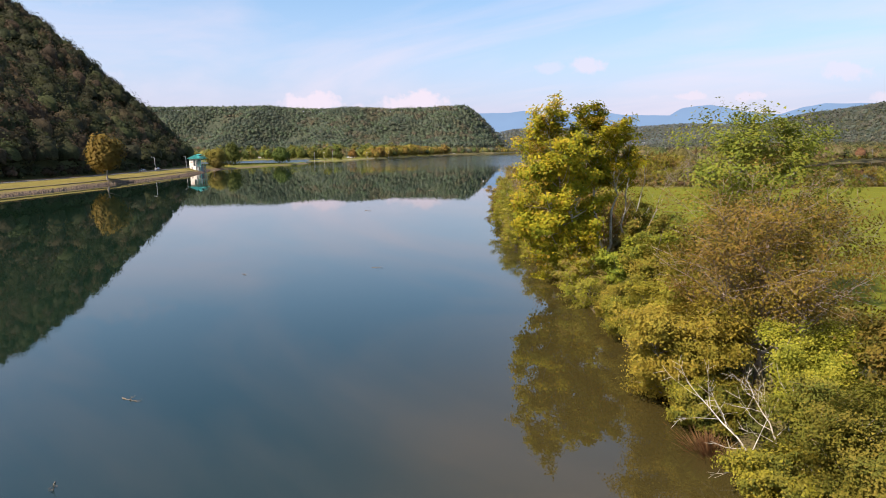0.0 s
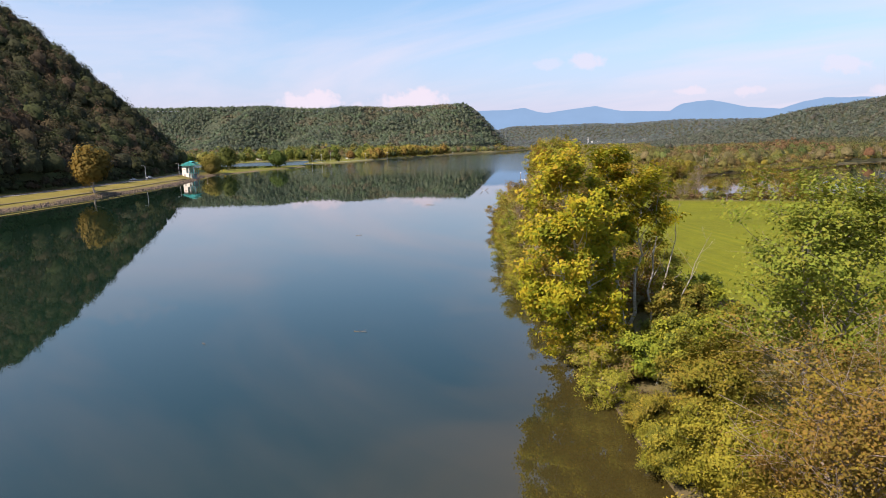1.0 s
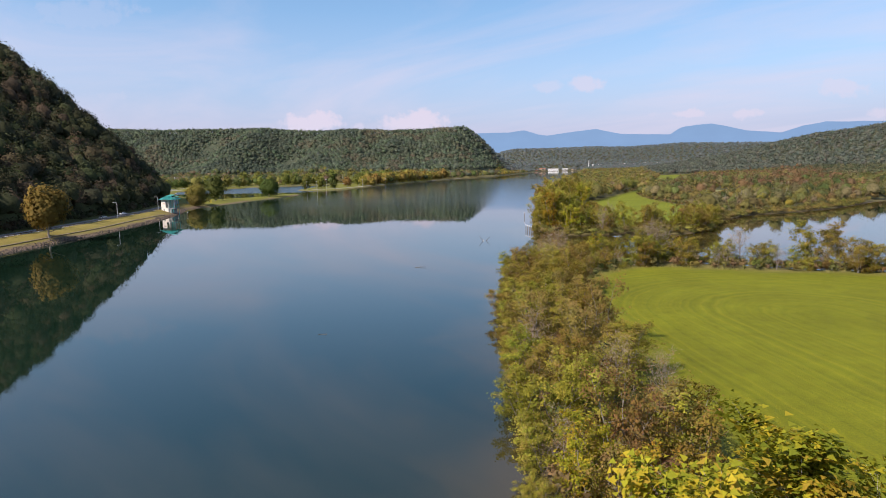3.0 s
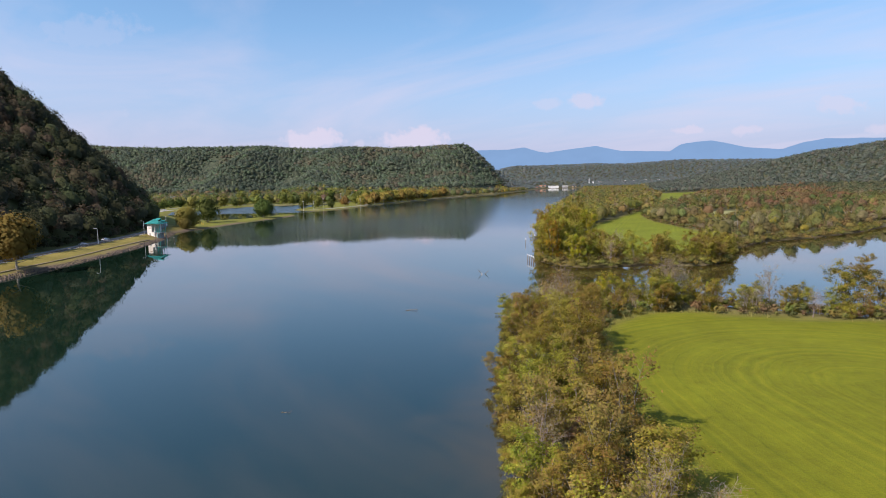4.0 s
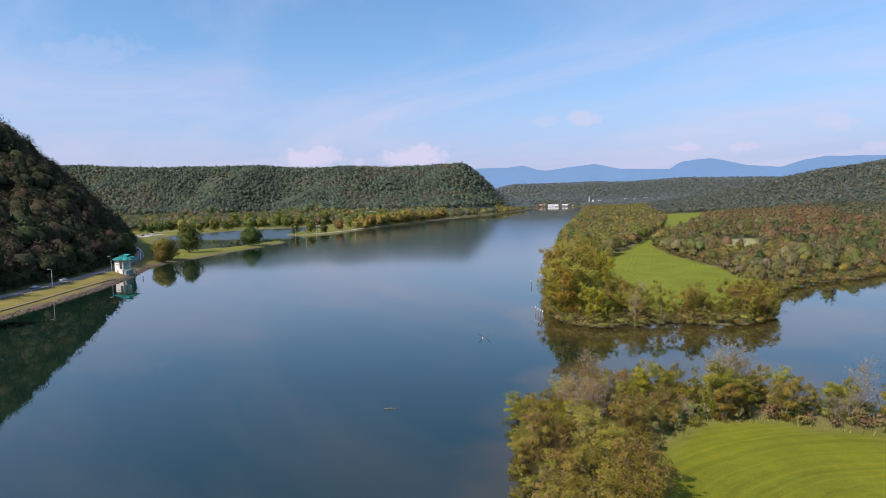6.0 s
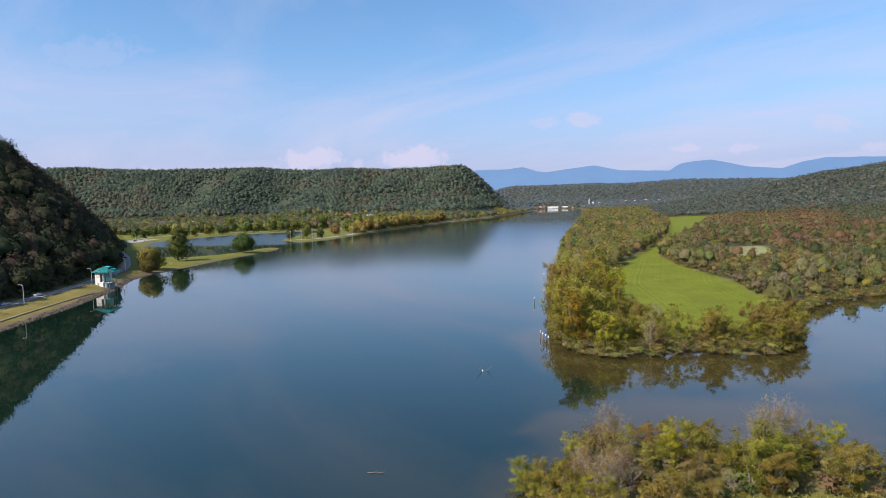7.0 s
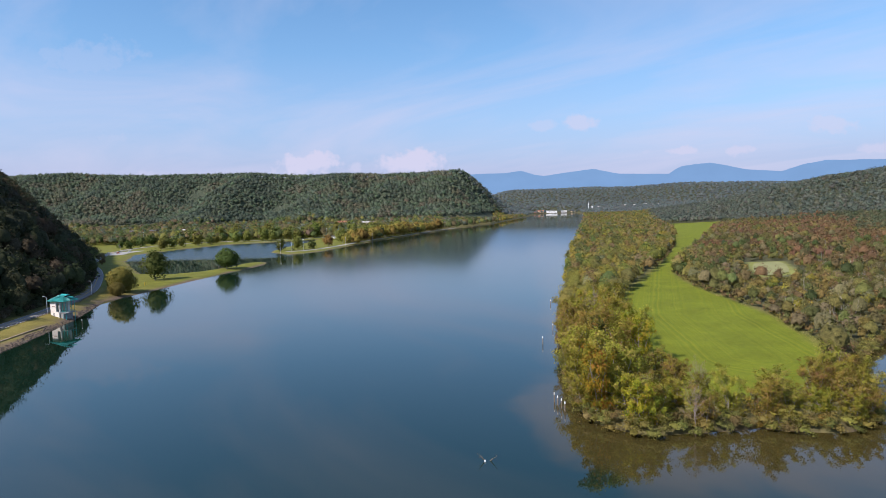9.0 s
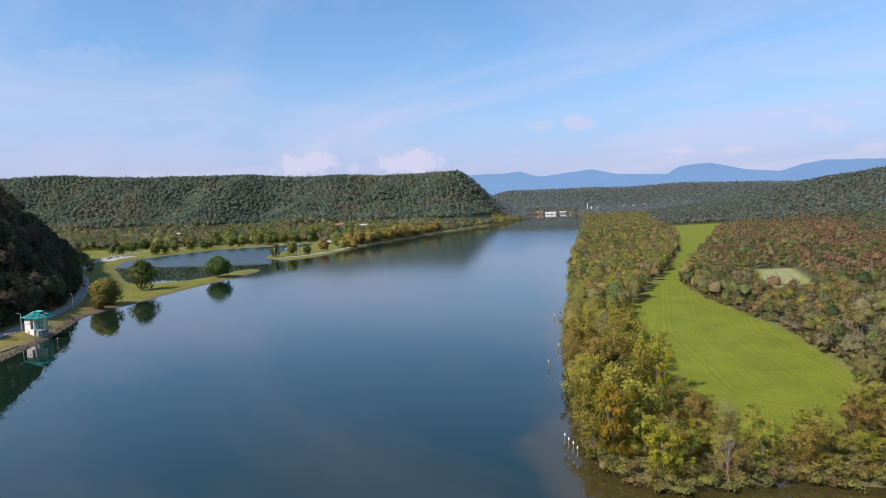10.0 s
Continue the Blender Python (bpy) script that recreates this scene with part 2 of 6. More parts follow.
def tubes(segs, sides=5):
    """Tapered limbs as one mesh: rows of ax, ay, az, bx, by, bz, ra, rb."""
    s = np.asarray(segs, float)
    a, b, ra, rb = s[:, :3], s[:, 3:6], s[:, 6], s[:, 7]
    d = b - a
    d /= np.linalg.norm(d, axis=1, keepdims=True) + 1e-9
    ref = np.where(np.abs(d[:, 2:3]) > 0.9, [[1.0, 0, 0]], [[0, 0, 1.0]])
    u = np.cross(d, ref)
    u /= np.linalg.norm(u, axis=1, keepdims=True) + 1e-9
    v = np.cross(d, u)
    ang = np.linspace(0, 2 * np.pi, sides, endpoint=False)
    ring = np.cos(ang)[None, :, None] * u[:, None] + np.sin(ang)[None, :, None] * v[:, None]
    low = a[:, None] + ring * ra[:, None, None]
    high = b[:, None] + ring * rb[:, None, None]
    verts = np.concatenate([low, high], 1).reshape(-1, 3)
    i = np.arange(sides)
    quad = np.stack([i, (i + 1) % sides, (i + 1) % sides + sides, i + sides], 1)
    faces = (np.arange(len(s))[:, None, None] * 2 * sides + quad[None]).reshape(-1, 4)
    return verts, faces


def leaves(rng, at, size, tint, up=0.5, slim=0.62, out=None, full=0.6, k=4):
    """A diamond leaf (or spray of leaves) at each place. tint: a colour for each; out: the way that each faces by preference,
    to which its shading leans by the share full, as in a crown of many leaves."""
    n = len(at)
    nor = rng.normal(size=(n, 3))
    nor /= np.linalg.norm(nor, axis=1, keepdims=True)
    nor[:, 2] += up
    nor += out
    nor /= np.linalg.norm(nor, axis=1, keepdims=True) + 1e-9
    nor *= np.where((nor * out).sum(1, keepdims=True) < 0, -1, 1)
    u = np.cross(nor, rng.normal(size=(n, 3)))
    u /= np.linalg.norm(u, axis=1, keepdims=True) + 1e-9
    v = np.cross(nor, u)
    s = (np.broadcast_to(size, n) * rng.uniform(0.6, 1.35, n))[:, None] * 0.5
    bend = nor * s * 0.25
    if k == 4:
        verts = np.stack([at + u * s, at + v * s * slim - bend, at - u * s, at - v * s * slim - bend], 1).reshape(-1, 3)
    else:
        verts = np.stack([at + u * s * 1.1, at - u * s * 0.6 + v * s * slim * 1.25, at - u * s * 0.6 - v * s * slim * 1.25], 1).reshape(-1, 3)
    faces = np.arange(k * n).reshape(n, k)
    soft = out / (np.linalg.norm(out, axis=1, keepdims=True) + 1e-9) * full + nor * (1 - full)
    soft /= np.linalg.norm(soft, axis=1, keepdims=True) + 1e-9
    return verts, faces, np.repeat(tint, k, axis=0), np.repeat(soft, k, axis=0)


def tints(rng, n, colours, jitter=0.18):
    """n colours picked from a list and varied."""
    c = np.array(colours)[rng.integers(0, len(colours), n)]
    return np.clip(c * rng.uniform(1 - jitter, 1 + jitter, (n, 1)) * rng.uniform(0.94, 1.06, (n, 3)), 0, 1)


# ---- plan of the valley ----
ROAD_LINE = [(-190, -400), (-194, 0), (-200, 180), (-209, 290), (-223, 373), (-239.5, 450), (-264, 520), (-307, 594), (-358, 670), (-428, 763), (-490, 870), (-540, 980), (-560, 1090), (-540, 1160), (-470, 1210)]
WEST = [(-4800, -900), (-170, -900), (-168, 0), (-172, 150), (-178, 225), (-185, 275), (-188, 299), (-192, 335), (-203, 389), (-219, 445), (-231, 475), (-246, 512), (-241, 531), (-240, 557), (-239, 604), (-236, 656),
        (-229, 707), (-229, 742), (-235, 768), (-249, 774), (-258, 752), (-257, 722), (-263, 697), (-270, 678), (-288, 664), (-318, 673), (-362, 733), (-425, 822), (-478, 928), (-467, 1015), (-438, 1120), (-377, 1158), (-312, 1225), (-302, 1130), (-303, 1050), (-296, 955), (-286, 912),
        (-246, 866), (-219, 910), (-208, 989), (-187, 1121), (-151, 1262), (-103, 1449), (-40, 1660), (14, 1850), (80, 2217), (150, 2600), (205, 2950), (240, 3230), (300, 3270), (440, 3260), (400, 2800), (330, 2300), (257, 1846), (125, 1040), (64, 684),
        (31, 425), (23, 352), (20, 306), (23, 294), (33, 286), (46, 288), (60, 291), (78, 287), (90, 297), (99, 317), (119, 354), (140, 375), (174, 393), (205, 415), (261, 470), (400, 560), (700, 700), (4800, 900), (4800, 5200), (-4800, 5200)]
EAST = [(15, -900), (15, -60), (14, 0), (12.8, 19), (11, 34), (10, 46), (9, 70), (5, 84), (4, 120), (5, 170), (8, 207), (16, 222), (30, 224), (48, 219), (66, 210), (82, 202), (110, 196), (160, 205), (230, 240), (420, 330), (760, 480), (4800, 700), (4800, -900)]
FIELD_A = [(26, 70), (22, 95), (20, 130), (20, 160), (22, 178), (27, 190), (36, 200), (48, 201), (62, 195), (98, 187), (150, 190), (200, 180), (240, 60), (200, -80), (60, -100), (34, 0), (29, 40)]
FIELD_B = [(53, 441), (44, 358), (47, 322), (58, 307), (80, 312), (112, 362), (122, 424), (121, 478), (120, 525), (127, 588), (190, 745), (274, 954), (400, 1260), (525, 1550), (380, 1480), (300, 1170), (216, 873), (139, 655), (77, 500)]
POND = [(205, 648), (232, 654), (206, 575), (176, 557)]
CLEARING = [(203, 652), (236, 658), (204, 560), (178, 532), (164, 536)]
HILL_FOOT = [(-4800, -900), (-200, -900), (-201, -100), (-207, 180), (-216, 290), (-230, 373), (-246, 448), (-270.5, 523), (-313, 598), (-366, 676), (-440, 772), (-520, 890), (-620, 1000), (-900, 1150), (-4800, 1500)]


def inside(poly, x, y):
    hit = np.zeros(x.shape, bool)
    for (ax, ay), (bx, by) in zip(poly, poly[1:] + poly[:1]):
        if ay != by:
            hit ^= ((ay > y) != (by > y)) & (x < (bx - ax) * (y - ay) / (by - ay) + ax)
    return hit


def away(line, x, y, closed=True):
    """The distance to a line or to the edge of a polygon."""
    best = np.full(x.shape, 1e9)
    pairs = list(zip(line, line[1:])) + ([(line[-1], line[0])] if closed else [])
    for (ax, ay), (bx, by) in pairs:
        dx, dy = bx - ax, by - ay
        t = np.clip(((x - ax) * dx + (y - ay) * dy) / (dx * dx + dy * dy), 0, 1)
        best = np.minimum(best, np.hypot(x - ax - t * dx, y - ay - t * dy))
    return best


def signed(poly, x, y):
    return np.where(inside(poly, x, y), 1, -1) * away(poly, x, y)


def step(v, a, b):
    t = np.clip((v - a) / (b - a), 0, 1)
    return t * t * (3 - 2 * t)


_lattice = np.random.default_rng(5).uniform(-1, 1, (64, 64))


def rough(x, y, size):
    """Smooth value noise of a given size, -1 to 1."""
    u, v = np.asarray(x, float) / size, np.asarray(y, float) / size
    i, j = np.floor(u).astype(int), np.floor(v).astype(int)
    a, b = u - i, v - j
    a, b = a * a * (3 - 2 * a), b * b * (3 - 2 * b)
    g = lambda p, q: _lattice[p % 64, q % 64]
    return (g(i, j) * (1 - a) + g(i + 1, j) * a) * (1 - b) + (g(i, j + 1) * (1 - a) + g(i + 1, j + 1) * a) * b


def land(x, y):
    """The height of the ground, and what it needs for its cover."""
    x, y = np.asarray(x, float), np.asarray(y, float)
    shore = np.maximum(signed(WEST, x, y), signed(EAST, x, y))
    road = away(ROAD_LINE, x, y, False)
    hill = signed(HILL_FOOT, x, y)
    z = np.where(shore > 0, 1.25 * step(shore, -1, 7), np.maximum(-2.5, 0.35 * shore))
    z += np.where(shore > 4, 0.15 * rough(x, y, 40), 0)
    # the raised road bank
    bank = (x < -150) & (y < 1000)
    lift = 3.6 * (1 - step(road, 7, 26)) * np.where(y > 540, 1 - step(y, 560, 760) * 0.55, 1)
    z = np.where(bank & (shore > 0), np.maximum(z, np.minimum(lift, 0.32 * shore + 0.2)), z)
    z = np.where(bank & (road < 8), np.maximum(z, lift - 0.03), z)
    # wooded hill behind the road
    rise = np.clip(hill - 1, 0, None)
    z += np.where(hill > 0, 400 * (1 - np.exp(-rise * (0.74 + 0.53 * step(y, 430, 540)) / 400)) * (1 + 0.08 * rough(x, y, 90)), 0)
    # long ridge beyond the town, ending in a nose at the water
    crest = np.interp(x, [-2400, -1866, -1357, -1000, -420, -95], [226, 224, 203, 196, 177, 186]) + 6 * rough(x, y, 260)
    yy = y + 120 * rough(x, 0.25 * y, 190) * (1 - step(y, 2480, 2660)) + 45 * rough(x, y, 95)
    across = np.exp(-(((yy - 2680) / np.where(yy < 2680, 430, 500)) ** 2))
    z += crest * across * (1 - step(x, -125 + 0.1 * (y - 2680), 95 + 0.16 * (y - 2680))) * (y > 1000) * step(shore, 0, 50)
    # low hazy rise beyond the head of the lake
    z += (112 + 34 * np.exp(-(((x / np.maximum(y, 1) - 0.29) / 0.11) ** 2)) + 10 * rough(x, y, 330)) * np.exp(-(((y - 4300) / 560) ** 2)) * step(x, -300, 200) * step(shore, 5, 130)
    z += 22 * step(y, 2760, 3100) * (0.6 + 0.4 * rough(x, y, 300)) * step(shore, 5, 130)
    # wooded hill to the east, rising away from the floodplain
    top = np.interp(x, [560, 725, 830, 875, 978, 1076, 1139, 1500, 2500], [0, 40, 62, 72, 93, 106, 119, 168, 210])
    yh = y + 60 * rough(x, 0.4 * y, 150)
    z += top * np.exp(-(((yh - 1920) / np.where(yh < 1920, 330, 700)) ** 2)) * (1 + 0.06 * rough(x, y, 140))
    return z, shore, road, hill


def height(x, y):
    return float(land(np.array([x]), np.array([y]))[0][0])


# ---- ground and water ----
def spaced(*runs):
    out = [runs[0][0]]
    for a, b, d in runs:
        out += list(np.linspace(a, b, int(round((b - a) / d)) + 1)[1:])
    return np.array(out)


def ground_material():
    m, nt, b = material("turf_and_soil", 0.9, 0.0, 0.15)
    att = nt.nodes.new("ShaderNodeAttribute")
    att.attribute_name = "tint"
    edge = nt.nodes.new("ShaderNodeAttribute")
    edge.attribute_name = "mown"
    geo = nt.nodes.new("ShaderNodeNewGeometry")
    big = node(nt, "ShaderNodeTexNoise", Scale=0.06, Detail=6.0, Roughness=0.6)
    mid = node(nt, "ShaderNodeTexNoise", Scale=0.5, Detail=6.0, Roughness=0.65)
    fine = node(nt, "ShaderNodeTexNoise", Scale=5.0, Detail=4.0)
    for n in (big, mid, fine):
        nt.links.new(geo.outputs["Position"], n.inputs["Vector"])
    # swaths left by the mower, running round the field
    wob = node(nt, "ShaderNodeMath")
    wob.operation = "MULTIPLY_ADD"
    wob.inputs[1].default_value = 3.0
    nt.links.new(big.outputs[0], wob.inputs[0])
    nt.links.new(edge.outputs["Fac"], wob.inputs[2])
    swath = node(nt, "ShaderNodeTexNoise", Scale=0.75, Detail=3.0, Roughness=0.65)
    swath.noise_dimensions = "1D"
    nt.links.new(wob.outputs[0], swath.inputs["W"])
    total = node(nt, "ShaderNodeMath")
    total.operation = "ADD"
    part_a = node(nt, "ShaderNodeMath")
    part_a.operation = "MULTIPLY_ADD"
    part_a.inputs[1].default_value = 0.7
    nt.links.new(mid.outputs[0], part_a.inputs[0])
    nt.links.new(fine.outputs[0], part_a.inputs[2])
    part_b = node(nt, "ShaderNodeMath")
    part_b.operation = "MULTIPLY_ADD"
    part_b.inputs[1].default_value = 0.62
    nt.links.new(swath.outputs[0], part_b.inputs[0])
    nt.links.new(big.outputs[0], part_b.inputs[2])
    nt.links.new(part_a.outputs[0], total.inputs[0])
    nt.links.new(part_b.outputs[0], total.inputs[1])
    val = node(nt, "ShaderNodeMapRange")
    val.inputs["From Min"].default_value, val.inputs["From Max"].default_value = 1.15, 2.05
    val.inputs["To Min"].default_value, val.inputs["To Max"].default_value = 0.62, 1.4
    nt.links.new(total.outputs[0], val.inputs[0])
    hue = node(nt, "ShaderNodeMapRange")
    hue.inputs["From Min"].default_value, hue.inputs["From Max"].default_value = 0.25, 0.75
    hue.inputs["To Min"].default_value, hue.inputs["To Max"].default_value = 0.508, 0.484
    nt.links.new(swath.outputs[0], hue.inputs[0])
    hsv = nt.nodes.new("ShaderNodeHueSaturation")
    nt.links.new(att.outputs["Color"], hsv.inputs["Color"])
    nt.links.new(val.outputs[0], hsv.inputs["Value"])
    nt.links.new(hue.outputs[0], hsv.inputs["Hue"])
    nt.links.new(hsv.outputs[0], b.inputs["Base Color"])
    bp = node(nt, "ShaderNodeBump", Strength=0.7, Distance=0.12)
    nt.links.new(part_a.outputs[0], bp.inputs["Height"])
    nt.links.new(bp.outputs[0], b.inputs["Normal"])
    return m


MEADOW, LAWN, SCRUB, LITTER, STONY = (0.112, 0.122, 0.005), (0.185, 0.155, 0.036), (0.13, 0.115, 0.042), (0.07, 0.08, 0.03), (0.13, 0.095, 0.065)


def build_ground():
    xs = spaced((-4700, -700, 100), (-700, -330, 12), (-330, 250, 5), (250, 700, 14), (700, 1500, 40), (1500, 4700, 100))
    ys = spaced((-900, -30, 40), (-30, 720, 5), (720, 1300, 10), (1300, 2800, 22), (2800, 5000, 70))
    gx, gy = np.meshgrid(xs, ys)
    x, y = gx.ravel(), gy.ravel()
    z, shore, road, hill = land(x, y)
    fa, fb = signed(FIELD_A, x, y), signed(FIELD_B, x, y)
    mown = np.maximum(fa, fb)
    tint = np.tile(SCRUB, (len(x), 1)).astype(float)

    def lay(colour, k):
        tint[:] = tint * (1 - k[:, None]) + np.array(colour) * k[:, None]

    lay(LITTER, step(hill, -3, 1))
    lay((0.050, 0.060, 0.036), step(z, 5, 12) * (x > -2600) * (y > 1000))
    lay((0.060, 0.062, 0.030), (shore > 3) * (x > 0) * (y > 330) * 0.85)
    west = (x < -140) & (hill < -2) & (y < 1600)
    lay(LAWN, west * 1.0)
    lay((0.12, 0.125, 0.018), west * step(y, 520, 580))
    lay(STONY, west * (y < 560) * (1 - step(shore, 2.5, 5)))
    lay(STONY, west * (y >= 560) * (1 - step(shore, 1.2, 3.0)))
    lay((0.15, 0.13, 0.04), step(mown, -4.5, -2.5))
    lay(MEADOW, step(fa, -3.5, 1.5))
    lay((0.116, 0.138, 0.008), step(fb, -3.5, 1.5))
    lay((0.19, 0.20, 0.05), step(signed(POND, x, y), -5, 0) * (y > 400))
    lay((0.09, 0.07, 0.04), (1 - step(shore, 0.5, 2.5)) * (x > -140))
    n, k = len(xs), len(ys)
    i = (np.arange(k - 1)[:, None] * n + np.arange(n - 1)[None]).ravel()
    mesh = faces_mesh("ground", np.c_[x, y, z], np.stack([i, i + 1, i + n + 1, i + n], 1), tint, True)
    att = mesh.attributes.new("mown", "FLOAT", "POINT")
    rounds = np.where(y < 260, away([(90, -40), (58, 150)], x, y, False), away([(86, 350), (92, 430), (150, 640), (420, 1300)], x, y, False))
    att.data.foreach_set("value", np.where(mown > -3, rounds, 0).astype(np.float32))
    ob = link("ground", mesh, ground_material())
    tagged(ob, "mown green meadows, lawns and wooded floodplain along a lake", "ground", kind="structure")


build_ground()


def water_material():
    m, nt, b = material("lake_water", 0.012, 0.0, 0.5)
    b.inputs["IOR"].default_value = 1.72
    geo = nt.nodes.new("ShaderNodeNewGeometry")
    split = nt.nodes.new("ShaderNodeSeparateXYZ")
    nt.links.new(geo.outputs["Position"], split.inputs[0])
    # silty shallows and painted tree reflections along the wooded bank and in the side channel
    drift = node(nt, "ShaderNodeTexNoise", Scale=0.05, Detail=4.0, Distortion=0.8)
    nt.links.new(geo.outputs["Position"], drift.inputs["Vector"])
    off = nt.nodes.new("ShaderNodeAttribute")
    off.attribute_name = "offshore"
    k = node(nt, "ShaderNodeMath")
    k.operation = "MULTIPLY_ADD"
    k.inputs[1].default_value = -26.0
    nt.links.new(drift.outputs[0], k.inputs[0])
    nt.links.new(off.outputs["Fac"], k.inputs[2])
    silt_and_reflection = node(nt, "ShaderNodeMapRange")
    silt_and_reflection.interpolation_type = "SMOOTHSTEP"
    silt_and_reflection.inputs["From Min"].default_value, silt_and_reflection.inputs["From Max"].default_value = 2.0, -15.0
    nt.links.new(k.outputs[0], silt_and_reflection.inputs[0])
    mix = nt.nodes.new("ShaderNodeMix")
    mix.data_type = "RGBA"
    mix.inputs[6].default_value, mix.inputs[7].default_value = (0.005, 0.016, 0.009, 1), (0.042, 0.033, 0.010, 1)
    nt.links.new(silt_and_reflection.outputs[0], mix.inputs[0])
    nt.links.new(mix.outputs[2], b.inputs["Base Color"])
    # a light breeze roughens the upper lake
    wind = nt.nodes.new("ShaderNodeAttribute")
    wind.attribute_name = "wind"
    breeze = node(nt, "ShaderNodeMapRange")
    breeze.inputs["To Min"].default_value, breeze.inputs["To Max"].default_value = 0.012, 0.26
    nt.links.new(wind.outputs["Fac"], breeze.inputs[0])
    nt.links.new(breeze.outputs[0], b.inputs["Roughness"])
    wave = node(nt, "ShaderNodeTexNoise", Scale=0.9, Detail=4.0, Roughness=0.6)
    calm = node(nt, "ShaderNodeTexNoise", Scale=0.02, Detail=3.0)
    for n in (wave, calm):
        nt.links.new(geo.outputs["Position"], n.inputs["Vector"])
    amount = node(nt, "ShaderNodeMapRange")
    amount.inputs["From Min"].default_value, amount.inputs["From Max"].default_value = 0.35, 0.7
    amount.inputs["To Min"].default_value, amount.inputs["To Max"].default_value = 0.014, 0.05
    nt.links.new(calm.outputs[0], amount.inputs[0])
    bp = node(nt, "ShaderNodeBump", Distance=0.05)
    nt.links.new(amount.outputs[0], bp.inputs["Strength"])
    nt.links.new(wave.outputs[0], bp.inputs["Height"])
    nt.links.new(bp.outputs[0], b.inputs["Normal"])
    return m




def build_water():
    xs = spaced((-4700, -300, 200), (-300, -60, 40), (-60, 130, 5), (130, 400, 30), (400, 4700, 200))
    ys = spaced((-900, -40, 80), (-40, 480, 5), (480, 1200, 40), (1200, 5000, 200))
    gx, gy = np.meshgrid(xs, ys)
    x, y = gx.ravel(), gy.ravel()
    n, k = len(xs), len(ys)
    i = (np.arange(k - 1)[:, None] * n + np.arange(n - 1)[None]).ravel()
    mesh = faces_mesh("water", np.c_[x, y, 0 * x], np.stack([i, i + 1, i + n + 1, i + n], 1))
    att = mesh.attributes.new("offshore", "FLOAT", "POINT")
    off = np.minimum(-signed(EAST, x, y), np.where(x > -60, -signed(WEST, x, y), 200) + 2)
    # brown reach widened off the point to stand in for its trees' yellow reflection
    off = off - 8 * (1 - step(y, 24, 60)) - 6 * ((x > 24) & (y > 200)) - 5 * ((y > 225) & (y < 330)) - 13 * step(x, -4, 24) * step(y, 215, 245) * (1 - step(y, 300, 330))
    att.data.foreach_set("value", np.minimum(off, 200).astype(np.float32))
    att = mesh.attributes.new("wind", "FLOAT", "POINT")
    wind = step(y, 330, 600) * (1 - 0.6 * step(y, 1250, 1600)) * np.maximum(step(x, -250, -170), step(y, 860, 930))
    wind = np.maximum(0.38 * wind, (x < -250) * step(y, 800, 860) * (y < 1300))
    att.data.foreach_set("value", wind.astype(np.float32))
    return link("water", mesh, water_material())


water = build_water()
tagged(water, "calm teal lake water with brown silty shallows and painted tree reflections", "lake", kind="structure")
pm = bmesh.new()
pm.faces.new([pm.verts.new((px, py, 1.75)) for px, py in [(206, 640), (216, 647), (228, 649), (224, 628), (213, 600), (203, 579), (190, 565), (179, 562), (183, 587), (195, 618)]])
pond = part("pond", pm, mottled("pond_scum", (0.17, 0.175, 0.06), (0.25, 0.24, 0.10), 0.05, 0.95))
tagged(pond, "pale green scum-covered pond among the woods", "pond", kind="structure")


# ---- distance ----
def ridge(name, rows, base, mat, label):
    """A far range of mountains: rows of bearing (x over y) and rise, swept back with spurs."""
    rng = np.random.default_rng(len(rows))
    bearings = np.linspace(rows[0][0], rows[-1][0], 260)
    top = np.interp(bearings, [r[0] for r in rows], [r[1] for r in rows])
    top += np.convolve(rng.normal(0, 1, 264), np.ones(5) / 5, "valid") * 0.0006
    verts, cols = [], 7
    for i, (u, s) in enumerate(zip(bearings, top)):
        for j in range(cols):
            f = j / (cols - 1)
            reach = base * (1 - 0.10 * (1 - f)) + 60 * math.sin(i * 0.35) * (1 - f)
            k = reach / math.hypot(u, 1)
            verts.append((u * k, 167 + k, 58 + (s * base / math.hypot(u, 1)) * f ** 1.4 - 60 * (1 - f)))
    i = (np.arange(259)[:, None] * cols + np.arange(cols - 1)[None]).ravel()
    ob = link(name, faces_mesh(name, verts, np.stack([i, i + cols, i + cols + 1, i + 1], 1), None, True), mat)
    tagged(ob, label, "mountains", kind="structure")


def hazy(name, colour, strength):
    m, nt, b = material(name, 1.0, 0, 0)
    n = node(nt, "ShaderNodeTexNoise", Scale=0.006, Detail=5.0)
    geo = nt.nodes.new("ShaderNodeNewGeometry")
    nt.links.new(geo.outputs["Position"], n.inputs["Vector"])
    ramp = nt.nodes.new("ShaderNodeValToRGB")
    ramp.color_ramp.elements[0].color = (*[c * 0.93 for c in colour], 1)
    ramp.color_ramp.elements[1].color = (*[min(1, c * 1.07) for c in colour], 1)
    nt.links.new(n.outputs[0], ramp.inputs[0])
    # slopes give off a hazy blue that stands in for distant air
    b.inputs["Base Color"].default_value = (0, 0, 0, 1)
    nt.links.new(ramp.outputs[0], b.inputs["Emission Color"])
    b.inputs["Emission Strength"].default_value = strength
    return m


